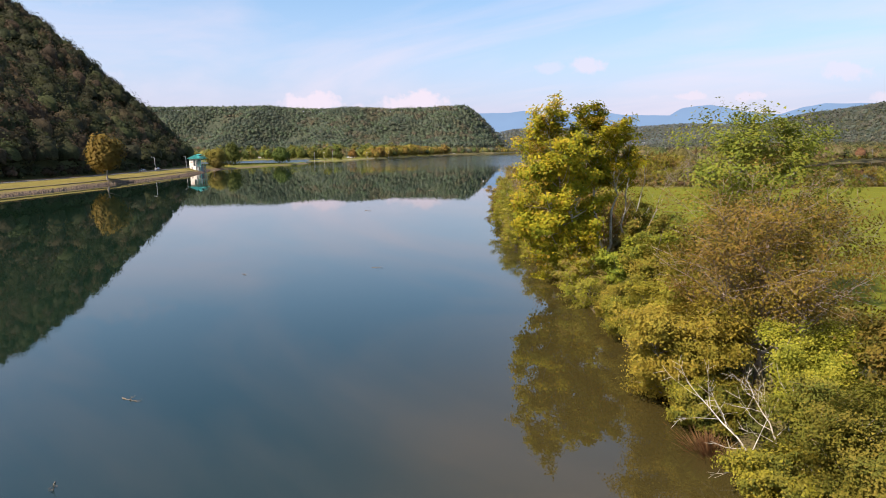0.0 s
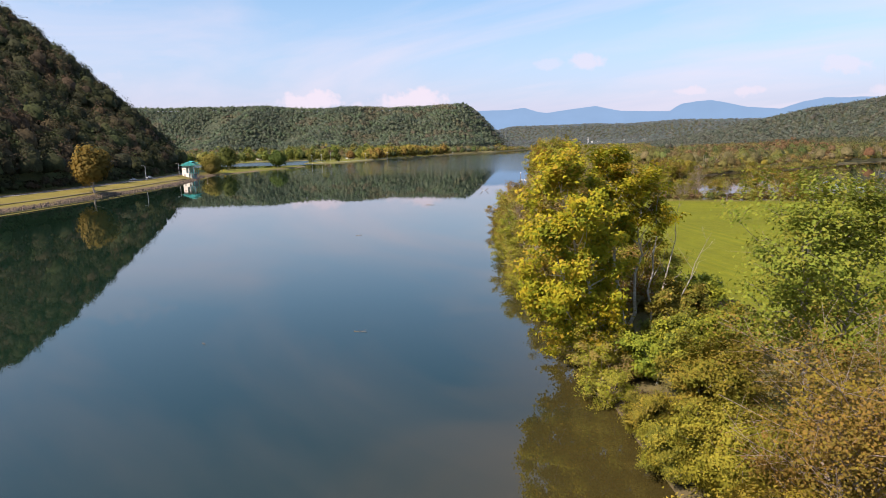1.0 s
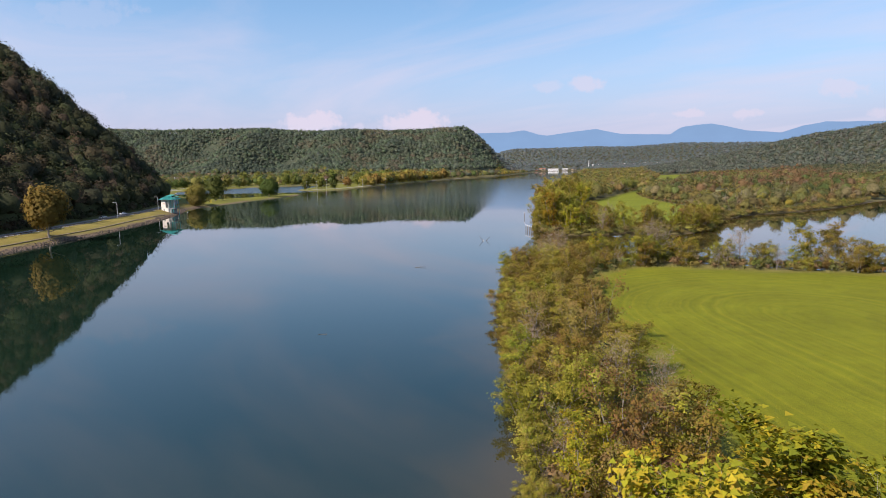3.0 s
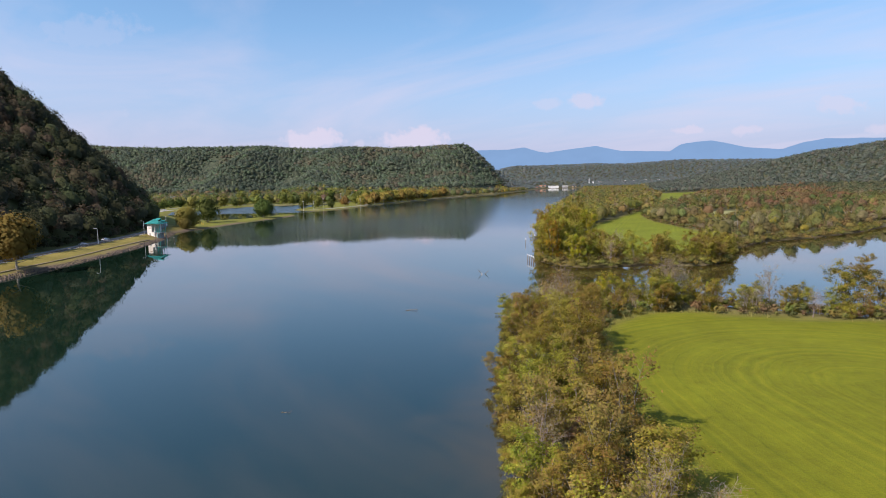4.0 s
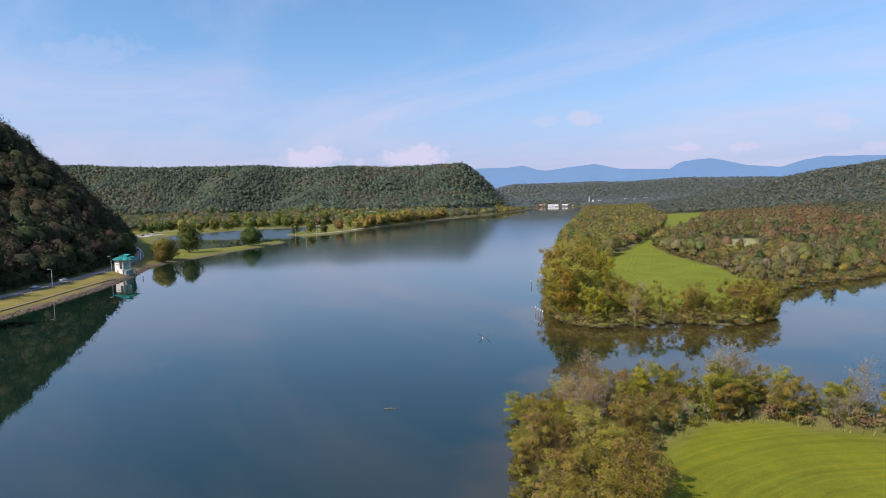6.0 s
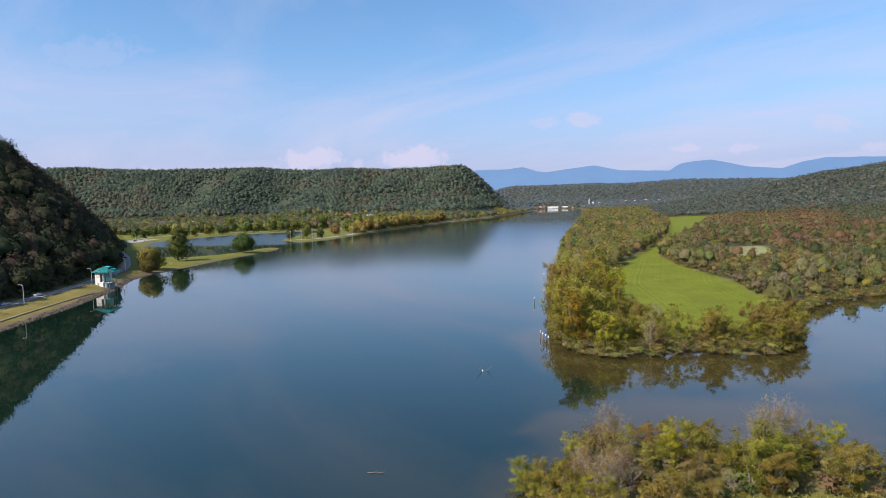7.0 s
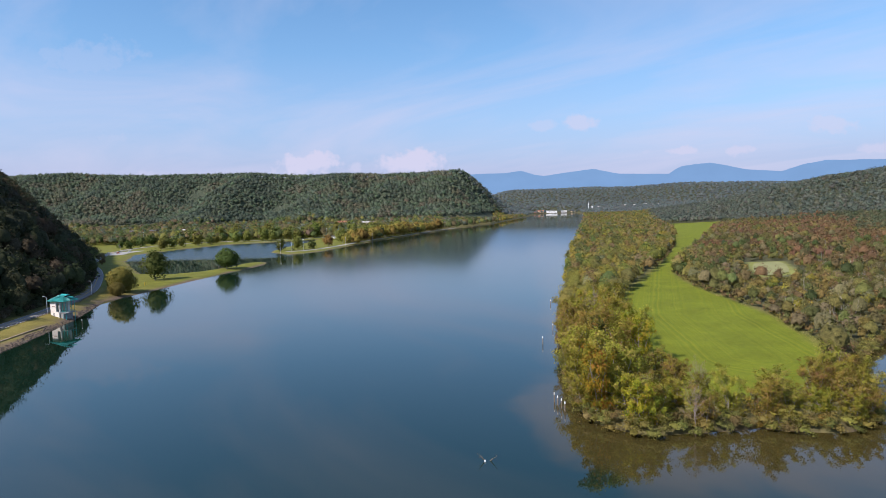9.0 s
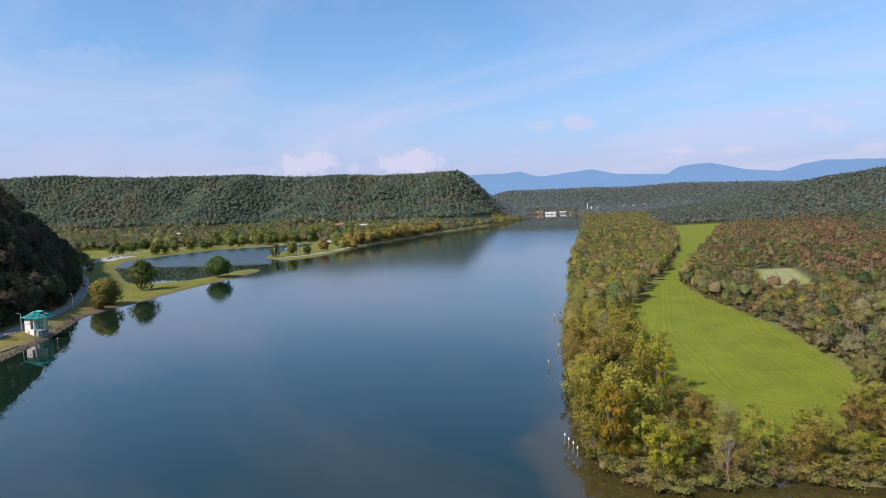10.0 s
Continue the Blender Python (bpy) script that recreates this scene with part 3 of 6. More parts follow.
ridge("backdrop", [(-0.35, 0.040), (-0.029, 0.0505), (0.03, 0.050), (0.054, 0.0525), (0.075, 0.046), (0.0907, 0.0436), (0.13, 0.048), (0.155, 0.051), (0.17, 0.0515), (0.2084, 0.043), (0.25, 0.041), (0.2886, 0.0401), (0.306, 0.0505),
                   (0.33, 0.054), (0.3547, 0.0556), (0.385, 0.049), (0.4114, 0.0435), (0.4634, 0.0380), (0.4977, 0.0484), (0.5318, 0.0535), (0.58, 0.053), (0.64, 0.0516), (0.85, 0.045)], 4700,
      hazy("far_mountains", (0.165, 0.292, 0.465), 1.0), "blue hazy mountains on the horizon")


# ---- woods ----
def scatter(rng, x0, x1, y0, y1, gap, keep):
    gx, gy = np.meshgrid(np.arange(x0, x1, gap), np.arange(y0, y1, gap))
    x = gx.ravel() + rng.uniform(-0.48, 0.48, gx.size) * gap
    y = gy.ravel() + rng.uniform(-0.48, 0.48, gy.size) * gap
    k = keep(x, y)
    return x[k], y[k]


def ico():
    g = (1 + 5 ** 0.5) / 2
    v = np.array([(-1, g, 0), (1, g, 0), (-1, -g, 0), (1, -g, 0), (0, -1, g), (0, 1, g), (0, -1, -g), (0, 1, -g), (g, 0, -1), (g, 0, 1), (-g, 0, -1), (-g, 0, 1)], float)
    f = np.array([(0, 11, 5), (0, 5, 1), (0, 1, 7), (0, 7, 10), (0, 10, 11), (1, 5, 9), (5, 11, 4), (11, 10, 2), (10, 7, 6), (7, 1, 8), (3, 9, 4), (3, 4, 2), (3, 2, 6), (3, 6, 8), (3, 8, 9), (4, 9, 5), (2, 4, 11), (6, 2, 10), (8, 6, 7), (9, 8, 1)])
    return v / np.linalg.norm(v[0]), f


ICO_V, ICO_F = ico()


def crowns(rng, x, y, h, r, colour, n, card, low=0.18, core=0.7, lift=0.35, blobs=7):
    """Crowns of many sprays on a few billows each, round a dense heart, for a whole wood at once."""
    t = len(x)
    z0 = land(x, y)[0]
    mid = np.c_[x, y, z0 + h * (0.5 + low / 2)]
    axes = np.c_[r, r, h * (0.5 - low / 2)]
    bl = rng.normal(size=(t, blobs, 3))
    bl /= np.linalg.norm(bl, axis=2, keepdims=True)
    bl *= rng.uniform(0.25, 0.62, (t, blobs, 1))
    bl[:, 0] = (0, 0, 0.45)
    size = rng.uniform(0.36, 0.58, (t, blobs))
    who = rng.integers(0, blobs, (t, n))
    d = rng.normal(size=(t, n, 3))
    d[..., 2] += 0.3
    d /= np.linalg.norm(d, axis=2, keepdims=True)
    row = np.arange(t)[:, None]
    local = bl[row, who] + d * (size[row, who] * rng.uniform(0.75, 1.22, (t, n)))[..., None]
    at = (mid[:, None] + local * axes[:, None]).reshape(-1, 3)
    shade = rng.uniform(0.88, 1.12, (t, blobs))[row, who][..., None]
    tint = (colour[:, None] * shade * rng.uniform(0.88, 1.12, (t, n, 1))).reshape(-1, 3)
    whole = local.reshape(-1, 3) * 0.9
    v, f, c, o = leaves(rng, at, np.repeat(card * r, n), np.clip(tint, 0, 1), 0.15, 0.95, d.reshape(-1, 3) * 1.0 + whole, 0.85, 3)
    o = o + np.array([0, 0, lift])
    o /= np.linalg.norm(o, axis=1, keepdims=True)
    if not core:
        return v, f, c, o
    jag = ICO_V[None] * rng.uniform(0.78, 1.1, (t, 12, 1)) * core
    hv = (mid[:, None] + jag * axes[:, None]).reshape(-1, 3)
    hf = (np.arange(t)[:, None, None] * 12 + ICO_F[None]).reshape(-1, 3) + len(v)
    return np.concatenate([v, hv]), np.concatenate([f, hf]), np.concatenate([c, np.repeat(colour, 12, axis=0)]), np.concatenate([o, np.tile(ICO_V, (t, 1))])


def dome(level):
    """A ball of small triangles without its underside."""
    v, f = [tuple(p) for p in ICO_V], [tuple(p) for p in ICO_F]
    for _ in range(level):
        mids, out = {}, []

        def middle(i, j):
            k = (min(i, j), max(i, j))
            if k not in mids:
                m = (np.array(v[i]) + np.array(v[j])) / 2
                mids[k] = len(v)
                v.append(tuple(m / np.linalg.norm(m)))
            return mids[k]

        for i, j, k in f:
            p, q, r = middle(i, j), middle(j, k), middle(k, i)
            out += [(i, p, r), (p, j, q), (r, q, k), (p, q, r)]
        f = out
    v, f = np.array(v), np.array(f)
    f = f[v[f].mean(1)[:, 2] > -0.45]
    used, f = np.unique(f, return_inverse=True)
    return v[used], f.reshape(-1, 3)


DOMES = [dome(0), dome(1)]


def billows(rng, x, y, h, r, colour, level=1, cards=40, card=0.6, low=0.0, lobes=8, lift=0.45, core=0.62):
    """Whole crowns for a wood: a jagged heart hidden in loose boughs of many small sprays of leaves."""
    t = len(x)
    base, tri = DOMES[level]
    nv = len(base)
    mid = np.c_[x, y, land(x, y)[0] + h * (0.5 + low / 2)]
    axes = np.c_[r, r, h * (0.5 - low / 2)]
    v = mid[:, None] + base[None] * (core * rng.uniform(0.72, 1.2, (t, nv)))[..., None] * axes[:, None]
    o = np.broadcast_to(base, v.shape) + np.array([0, 0, lift])
    o = o / np.linalg.norm(o, axis=2, keepdims=True)
    c = np.clip(colour[:, None] * rng.uniform(0.8, 1.1, (t, nv, 1)), 0, 1)
    verts, faces, tint, soft = v.reshape(-1, 3), (np.arange(t)[:, None, None] * nv + tri[None]).reshape(-1, 3), c.reshape(-1, 3), o.reshape(-1, 3)
    # boughs: each a smaller billow off the middle, the first one at the top
    way = rng.normal(size=(t, lobes, 3))
    way[..., 2] = np.abs(way[..., 2]) - 0.35
    way /= np.linalg.norm(way, axis=2, keepdims=True)
    way *= rng.uniform(0.3, 0.78, (t, lobes, 1))
    way[:, 0] = np.c_[rng.normal(0, 0.12, (t, 2)), rng.uniform(0.45, 0.75, t)]
    size = rng.uniform(0.26, 0.52, (t, lobes))
    who = rng.integers(0, lobes, (t, cards))
    d = rng.normal(size=(t, cards, 3))
    d[..., 2] += 0.35
    d /= np.linalg.norm(d, axis=2, keepdims=True)
    row = np.arange(t)[:, None]
    local = way[row, who] + d * (size[row, who] * rng.uniform(0.7, 1.15, (t, cards)))[..., None]
    at = (mid[:, None] + local * axes[:, None]).reshape(-1, 3)
    hue = rng.uniform(0.84, 1.16, (t, lobes))[row, who][..., None]
    shade = np.clip(colour[:, None] * hue * rng.uniform(0.82, 1.2, (t, cards, 1)), 0, 1).reshape(-1, 3)
    out = (d + local * 0.7).reshape(-1, 3)
    lv, lf, lc, lo = leaves(rng, at, card, shade, 0.1, 0.95, out, 0.72, 3)
    lo = lo + np.array([0, 0, lift])
    lo /= np.linalg.norm(lo, axis=1, keepdims=True)
    return np.concatenate([verts, lv]), np.concatenate([faces, lf + len(verts)]), np.concatenate([tint, lc]), np.concatenate([soft, lo])


def wood(name, label, rng, sets, mat=None):
    verts, faces, tint, soft, base = [], [], [], [], 0
    for s in sets:
        whole = isinstance(s, dict)
        if not len(s["x"] if whole else s[0]):
            continue
        v, f, c, o = billows(rng, **s) if whole else crowns(rng, *s)
        verts.append(v), faces.append(f + base), tint.append(c), soft.append(o)
        base += len(v)
    ob = link(name, faces_mesh(name, np.concatenate(verts), np.concatenate(faces), np.concatenate(tint), normals=np.concatenate(soft)), mat or WOODS)
    return tagged(ob, label, "trees", kind="stuff")


DARK = [(0.075, 0.095, 0.030), (0.092, 0.108, 0.034), (0.068, 0.082, 0.030), (0.125, 0.105, 0.045), (0.095, 0.125, 0.036), (0.14, 0.115, 0.05)]
MIXED = [(0.195, 0.158, 0.046), (0.16, 0.145, 0.042), (0.19, 0.132, 0.050), (0.175, 0.114, 0.054), (0.215, 0.165, 0.048), (0.13, 0.122, 0.040), (0.19, 0.152, 0.080), (0.11, 0.112, 0.036)]
RUSTY = [(0.195, 0.108, 0.058), (0.175, 0.105, 0.060), (0.205, 0.120, 0.058), (0.165, 0.115, 0.052), (0.19, 0.130, 0.060)]
GOLD = [(0.30, 0.235, 0.035), (0.25, 0.205, 0.035), (0.32, 0.22, 0.04), (0.20, 0.18, 0.035)]
FRESH = [(0.152, 0.160, 0.033), (0.142, 0.148, 0.033), (0.190, 0.172, 0.038)]


# ridge greens with the haze of distance mixed in as extra blue
HAZY_RIDGE = [(0.109, 0.138, 0.092), (0.121, 0.147, 0.092), (0.101, 0.129, 0.090), (0.138, 0.146, 0.090), (0.151, 0.140, 0.093), (0.114, 0.150, 0.087)]


def sizes(rng, n, lo, hi, wide=0.36):
    h = lo + (hi - lo) * rng.beta(1.5, 2.0, n)
    return h, h * rng.uniform(0.8, 1.2, n) * wide


def stand(rng, xy, lo, hi, colours, n, card, low=0.18, wide=0.36, jitter=0.2, core=0.66, lift=0.35):
    h, r = sizes(rng, len(xy[0]), lo, hi, wide)
    return (*xy, h, r, tints(rng, len(xy[0]), colours, jitter), n, card, low, core, lift)


def canopy(rng, xy, lo, hi, colours, level=1, cards=0, card=0.5, wide=0.4, low=0.0, jitter=0.2, **more):
    h, r = sizes(rng, len(xy[0]), lo, hi, wide)
    return dict(x=xy[0], y=xy[1], h=h, r=r, colour=tints(rng, len(xy[0]), colours, jitter), level=level, cards=cards, card=card, low=low, **more)


rng = np.random.default_rng(11)
near_hill = lambda x, y: (signed(HILL_FOOT, x, y) > 0.5)
xy = scatter(rng, -470, -205, 130, 720, 8.8, near_hill)
xv = scatter(rng, -460, -195, 120, 760, 3.4, lambda x, y: (lambda d: (d > -1.6) & (d < 4))(signed(HILL_FOOT, x, y)))
xz = scatter(rng, -700, -470, 130, 900, 15, near_hill)
xw = scatter(rng, -470, -330, 720, 900, 12, near_hill)
# the hillside's shade is put into these darkened leaf colours
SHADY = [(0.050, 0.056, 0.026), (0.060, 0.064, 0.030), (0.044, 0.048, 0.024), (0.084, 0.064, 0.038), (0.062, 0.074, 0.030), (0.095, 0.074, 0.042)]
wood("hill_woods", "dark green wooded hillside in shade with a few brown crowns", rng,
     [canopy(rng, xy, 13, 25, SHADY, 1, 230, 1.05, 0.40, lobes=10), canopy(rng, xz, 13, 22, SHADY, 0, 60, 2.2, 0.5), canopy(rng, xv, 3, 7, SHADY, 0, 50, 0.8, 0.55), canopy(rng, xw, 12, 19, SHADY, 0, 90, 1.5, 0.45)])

seen_side = lambda x, y: (x > -0.95 * (y - 120)) & (x < 0.78 * (y - 100) + 60)


def ridge_keep(x, y):
    return (land(x, y)[0] > 20) & seen_side(x, y) & (land(x, y)[1] > 8)


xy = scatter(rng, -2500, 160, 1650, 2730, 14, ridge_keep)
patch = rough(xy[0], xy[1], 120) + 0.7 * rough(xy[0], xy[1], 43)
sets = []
for k, colours in ((patch > 0.45, [HAZY_RIDGE[3], (0.140, 0.128, 0.082)]), ((patch <= 0.45) & (patch > -0.4), HAZY_RIDGE[:2] + HAZY_RIDGE[5:]), (patch <= -0.4, [(0.082, 0.106, 0.074), (0.090, 0.114, 0.076)])):
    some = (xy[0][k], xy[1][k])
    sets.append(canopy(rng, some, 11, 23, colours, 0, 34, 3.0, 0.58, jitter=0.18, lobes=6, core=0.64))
wood("ridge_woods", "green wooded ridge greyed by haze, with patches of early autumn brown", rng, sets, RIDGE_LEAF)


def right_keep(x, y):
    z, shore, road, hill = land(x, y)
    return (shore > 2.5) & seen_side(x, y) & (signed(FIELD_B, x, y) < -0.5) & (x > 0.2 * y) & (signed(CLEARING, x, y) < -3) & ((y > 332) | (x > 128)) & (y < 2600)


east = lambda x, y: right_keep(x, y) & (x > 0.235 * y + 5)
sets = []
# HAZED leaf colours carry distance haze as added grey-blue
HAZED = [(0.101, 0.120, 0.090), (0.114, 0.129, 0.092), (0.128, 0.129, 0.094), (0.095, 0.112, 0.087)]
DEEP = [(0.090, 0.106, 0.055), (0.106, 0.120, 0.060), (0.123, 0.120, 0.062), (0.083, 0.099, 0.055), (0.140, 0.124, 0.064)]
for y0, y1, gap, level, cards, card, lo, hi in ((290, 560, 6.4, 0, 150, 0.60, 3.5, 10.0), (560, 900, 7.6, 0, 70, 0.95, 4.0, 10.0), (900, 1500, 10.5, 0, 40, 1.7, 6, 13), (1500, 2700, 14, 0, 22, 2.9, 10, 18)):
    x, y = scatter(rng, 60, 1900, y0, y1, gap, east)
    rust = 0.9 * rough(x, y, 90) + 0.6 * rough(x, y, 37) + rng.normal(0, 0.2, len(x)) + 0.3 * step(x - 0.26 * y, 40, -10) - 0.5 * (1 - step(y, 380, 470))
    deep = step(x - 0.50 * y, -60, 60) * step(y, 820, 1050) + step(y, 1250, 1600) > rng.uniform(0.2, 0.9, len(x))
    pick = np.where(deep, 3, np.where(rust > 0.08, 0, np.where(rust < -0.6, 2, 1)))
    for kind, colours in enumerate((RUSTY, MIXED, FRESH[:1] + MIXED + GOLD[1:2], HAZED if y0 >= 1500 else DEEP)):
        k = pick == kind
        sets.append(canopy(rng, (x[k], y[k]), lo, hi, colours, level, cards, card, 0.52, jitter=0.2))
big = lambda x, y: east(x, y) & (rough(x, y, 33) > -0.35)
x, y = scatter(rng, 60, 700, 300, 900, 15, big)
hue = rough(x, y, 60) + rng.normal(0, 0.35, len(x))
for k, colours in ((hue > 0.3, RUSTY + MIXED[3:4]), ((hue <= 0.3) & (hue > -0.3), DARK + [(0.15, 0.165, 0.05), (0.12, 0.14, 0.045)]), (hue <= -0.3, [(0.15, 0.142, 0.042), (0.17, 0.15, 0.045), (0.18, 0.16, 0.075)])):
    close = k & (y < 560)
    sets.append(canopy(rng, (x[close], y[close]), 8, 15, colours, 1, 260, 0.62, 0.38, 0.05, lobes=11))
    close = k & (y >= 560)
    sets.append(canopy(rng, (x[close], y[close]), 8, 16, colours, 0, 110, 1.0, 0.40, 0.05, lobes=9))
edge = scatter(rng, 60, 330, 300, 900, 3.3, lambda x, y: (lambda d: (d < -0.2) & (d > -6))(signed(FIELD_B, x, y)) & (x > 0.2 * y) & (land(x, y)[1] > 2))
sets.append(canopy(rng, edge, 1.4, 4.0, MIXED[:3] + MIXED[5:6] + RUSTY[3:], 0, 34, 0.62, 0.62))
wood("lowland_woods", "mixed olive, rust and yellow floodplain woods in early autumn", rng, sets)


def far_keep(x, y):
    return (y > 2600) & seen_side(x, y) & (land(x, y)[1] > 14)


# blue in these leaf colours imitates haze over the far shore
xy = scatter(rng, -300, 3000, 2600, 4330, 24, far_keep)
wood("far_woods", "distant woods beyond the head of the lake, tinted blue-green with haze", rng, [canopy(rng, xy, 10, 19, [(0.125, 0.150, 0.142), (0.135, 0.156, 0.142), (0.115, 0.140, 0.138), (0.148, 0.154, 0.138)], 0, 9, 4.5, 0.8, jitter=0.12, lobes=4, core=0.7)], RIDGE_LEAF)


def west_rim(x, y):
    z, shore, road, hill = land(x, y)
    return (shore > 1.5) & (signed(FIELD_B, x, y) < -1.5) & (x < 0.24 * y + 10) & (x > 0)


sets = []
for y0, y1, gap, level, cards, card, lo, hi in ((400, 560, 7.4, 1, 260, 0.66, 8, 16), (560, 900, 8.4, 0, 120, 1.05, 8, 16), (900, 2600, 12, 0, 40, 1.9, 9, 17)):
    x, y = scatter(rng, 20, 700, y0, y1, gap, west_rim)
    pick = rough(x, y, 40) + rng.normal(0, 0.3, len(x))
    for k, colours in ((pick > 0.3, GOLD[1:2] + GOLD[3:] + FRESH[:2] + MIXED[:2]), (pick <= 0.3, MIXED + DARK[1:2] + DARK[4:5] + [(0.17, 0.17, 0.085)])):
        sets.append(canopy(rng, (x[k], y[k]), lo, hi, colours, level, cards, card, 0.44, jitter=0.14))
wood("shore_woods", "yellow and olive trees lining the lake shore", rng, sets)


TOWN = [(-781, 1500), (-722, 1520), (-648, 1480), (-570, 1470), (-860, 1540), (-500, 1440), (-398, 1760), (-330, 1760)]


def town_keep(x, y):
    z, shore, road, hill = land(x, y)
    return (shore > 6) & (z < 34) & (hill < -8) & (y > 1150) & (y < 2000) & (x < 60) & seen_side(x, y) & (road > 14) & (np.min([np.hypot(x - a, (y - b + 45) * 0.36) for a, b in TOWN], axis=0) > 18)


x, y = scatter(rng, -1400, 60, 1150, 2050, 18, lambda x, y: town_keep(x, y) & ((y > 1330 + 0.25 * x) | (rough(x, y, 37) > 0.1)))
wood("town_trees", "rounded green and yellowing trees around the waterside park", rng,
     [canopy(rng, (x, y), 12, 25, DARK + HAZY_RIDGE[:2] + [(0.17, 0.175, 0.05), (0.20, 0.185, 0.05), (0.18, 0.145, 0.065), (0.16, 0.12, 0.07)], 0, 90, 1.7, 0.5, lobes=8, core=0.7),
      canopy(rng, scatter(rng, -640, -400, 740, 1060, 9, lambda x, y: (lambda d: (d > -16) & (d < 1))(signed(HILL_FOOT, x, y)) & (land(x, y)[2] > 8)), 8, 17, DARK + MIXED, 0, 70, 1.3, 0.5),
      canopy(rng, scatter(rng, -860, -625, 1190, 1350, 12, lambda x, y: land(x, y)[2] > 30), 12, 20, DARK, 0, 80, 1.5, 0.5)])


def rim_keep(x, y):
    shore = signed(WEST, x, y)
    return (shore > -1.6) & (shore < 4.5) & (x > 15) & (x < 240)


xy = scatter(rng, 15, 240, 279, 480, 2.7, rim_keep)
wood("rim_bushes", "low tangled olive and brown bushes overhanging the water", rng, [canopy(rng, xy, 2.4, 5.0, [(0.18, 0.155, 0.036), (0.15, 0.14, 0.034), (0.20, 0.155, 0.042), (0.125, 0.122, 0.032), (0.17, 0.125, 0.045)], 0, 190, 0.30, 0.74, core=0.4)])


def under_keep(x, y):
    shore = signed(EAST, x, y)
    return (shore > 0.2) & (shore < 40) & (signed(FIELD_A, x, y) < -1.0) & (x < 170) & (y > 8) & (y < 230)


x, y = scatter(rng, 2, 170, 8, 230, 2.9, under_keep)
near = y < 62
wood("undergrowth", "tangled olive and brown undergrowth below the trees", rng, [stand(rng, (x[near], y[near]), 1.2, 3.0, MIXED + FRESH, 520, 0.085, 0.0, 0.75, 0.2, 0.3),
                                                                              stand(rng, (x[~near], y[~near]), 1.2, 3.2, MIXED + RUSTY + FRESH, 90, 0.26, 0.0, 0.75, 0.2, 0.4)], LEAF)


def pale_stems():
    r = np.random.default_rng(41)
    x, y = scatter(r, 110, 420, 380, 900, 14, lambda x, y: east(x, y) & (rough(x, y, 45) > 0.15) & (r.uniform(size=x.shape) < 0.5))
    segs = []
    for a, b, z in zip(x, y, land(x, y)[0]):
        for k in range(3):
            h = r.uniform(6, 10)
            dx, dy = r.normal(0, 0.8, 2)
            p, q = (a + dx, b + dy, z), (a + dx * 2.2, b + dy * 2.2, z + h)
            segs.append((*p, *q, 0.12, 0.04))
            m = [p[i] + (q[i] - p[i]) * 0.65 for i in range(3)]
            segs.append((*m, m[0] + r.normal(0, 1.0), m[1] + r.normal(0, 1.0), m[2] + 2.4, 0.08, 0.03))
    v, f = tubes(segs, 3)
    tagged(link("pale_stems", faces_mesh("pale_stems", v, f, None, True), DEAD_WOOD), "pale bare tree stems standing among rust-brown woods", "stems", kind="stuff")


pale_stems()


def tall_grass():
    """Uncut straw-coloured grass round the edges of the meadows."""
    r = np.random.default_rng(43)
    at = []
    for x0, x1, y0, y1, poly, n in ((14, 160, 60, 204, FIELD_A, 60000), (36, 132, 296, 520, FIELD_B, 60000)):
        x, y = r.uniform(x0, x1, n), r.uniform(y0, y1, n)
        d = signed(poly, x, y)
        k = (d > -3.5) & (d < 0.6 + 0.8 * rough(x, y, 7)) & (rough(x, y, 11) > -0.25)
        at.append(np.c_[x[k], y[k]])
    at = np.concatenate(at)
    z = land(at[:, 0], at[:, 1])[0]
    n = len(at)
    a = r.uniform(0, 6.3, n)
    w, h = r.uniform(0.05, 0.12, n), r.uniform(0.35, 0.9, n)
    side = np.c_[np.cos(a) * w, np.sin(a) * w, 0 * a]
    base = np.c_[at, z - 0.05]
    tip = base + np.c_[r.normal(0, 0.2, n), r.normal(0, 0.2, n), h]
    v = np.stack([base - side, base + side, tip], 1).reshape(-1, 3)
    tint = np.repeat(tints(r, n, [(0.34, 0.27, 0.10), (0.26, 0.23, 0.07), (0.20, 0.20, 0.05)]), 3, axis=0)
    tagged(link("tall_grass", faces_mesh("tall_grass", v, np.arange(3 * n).reshape(n, 3), tint), LEAF), "tall straw-coloured uncut grass at the meadow edges", "grass", kind="stuff")


tall_grass()


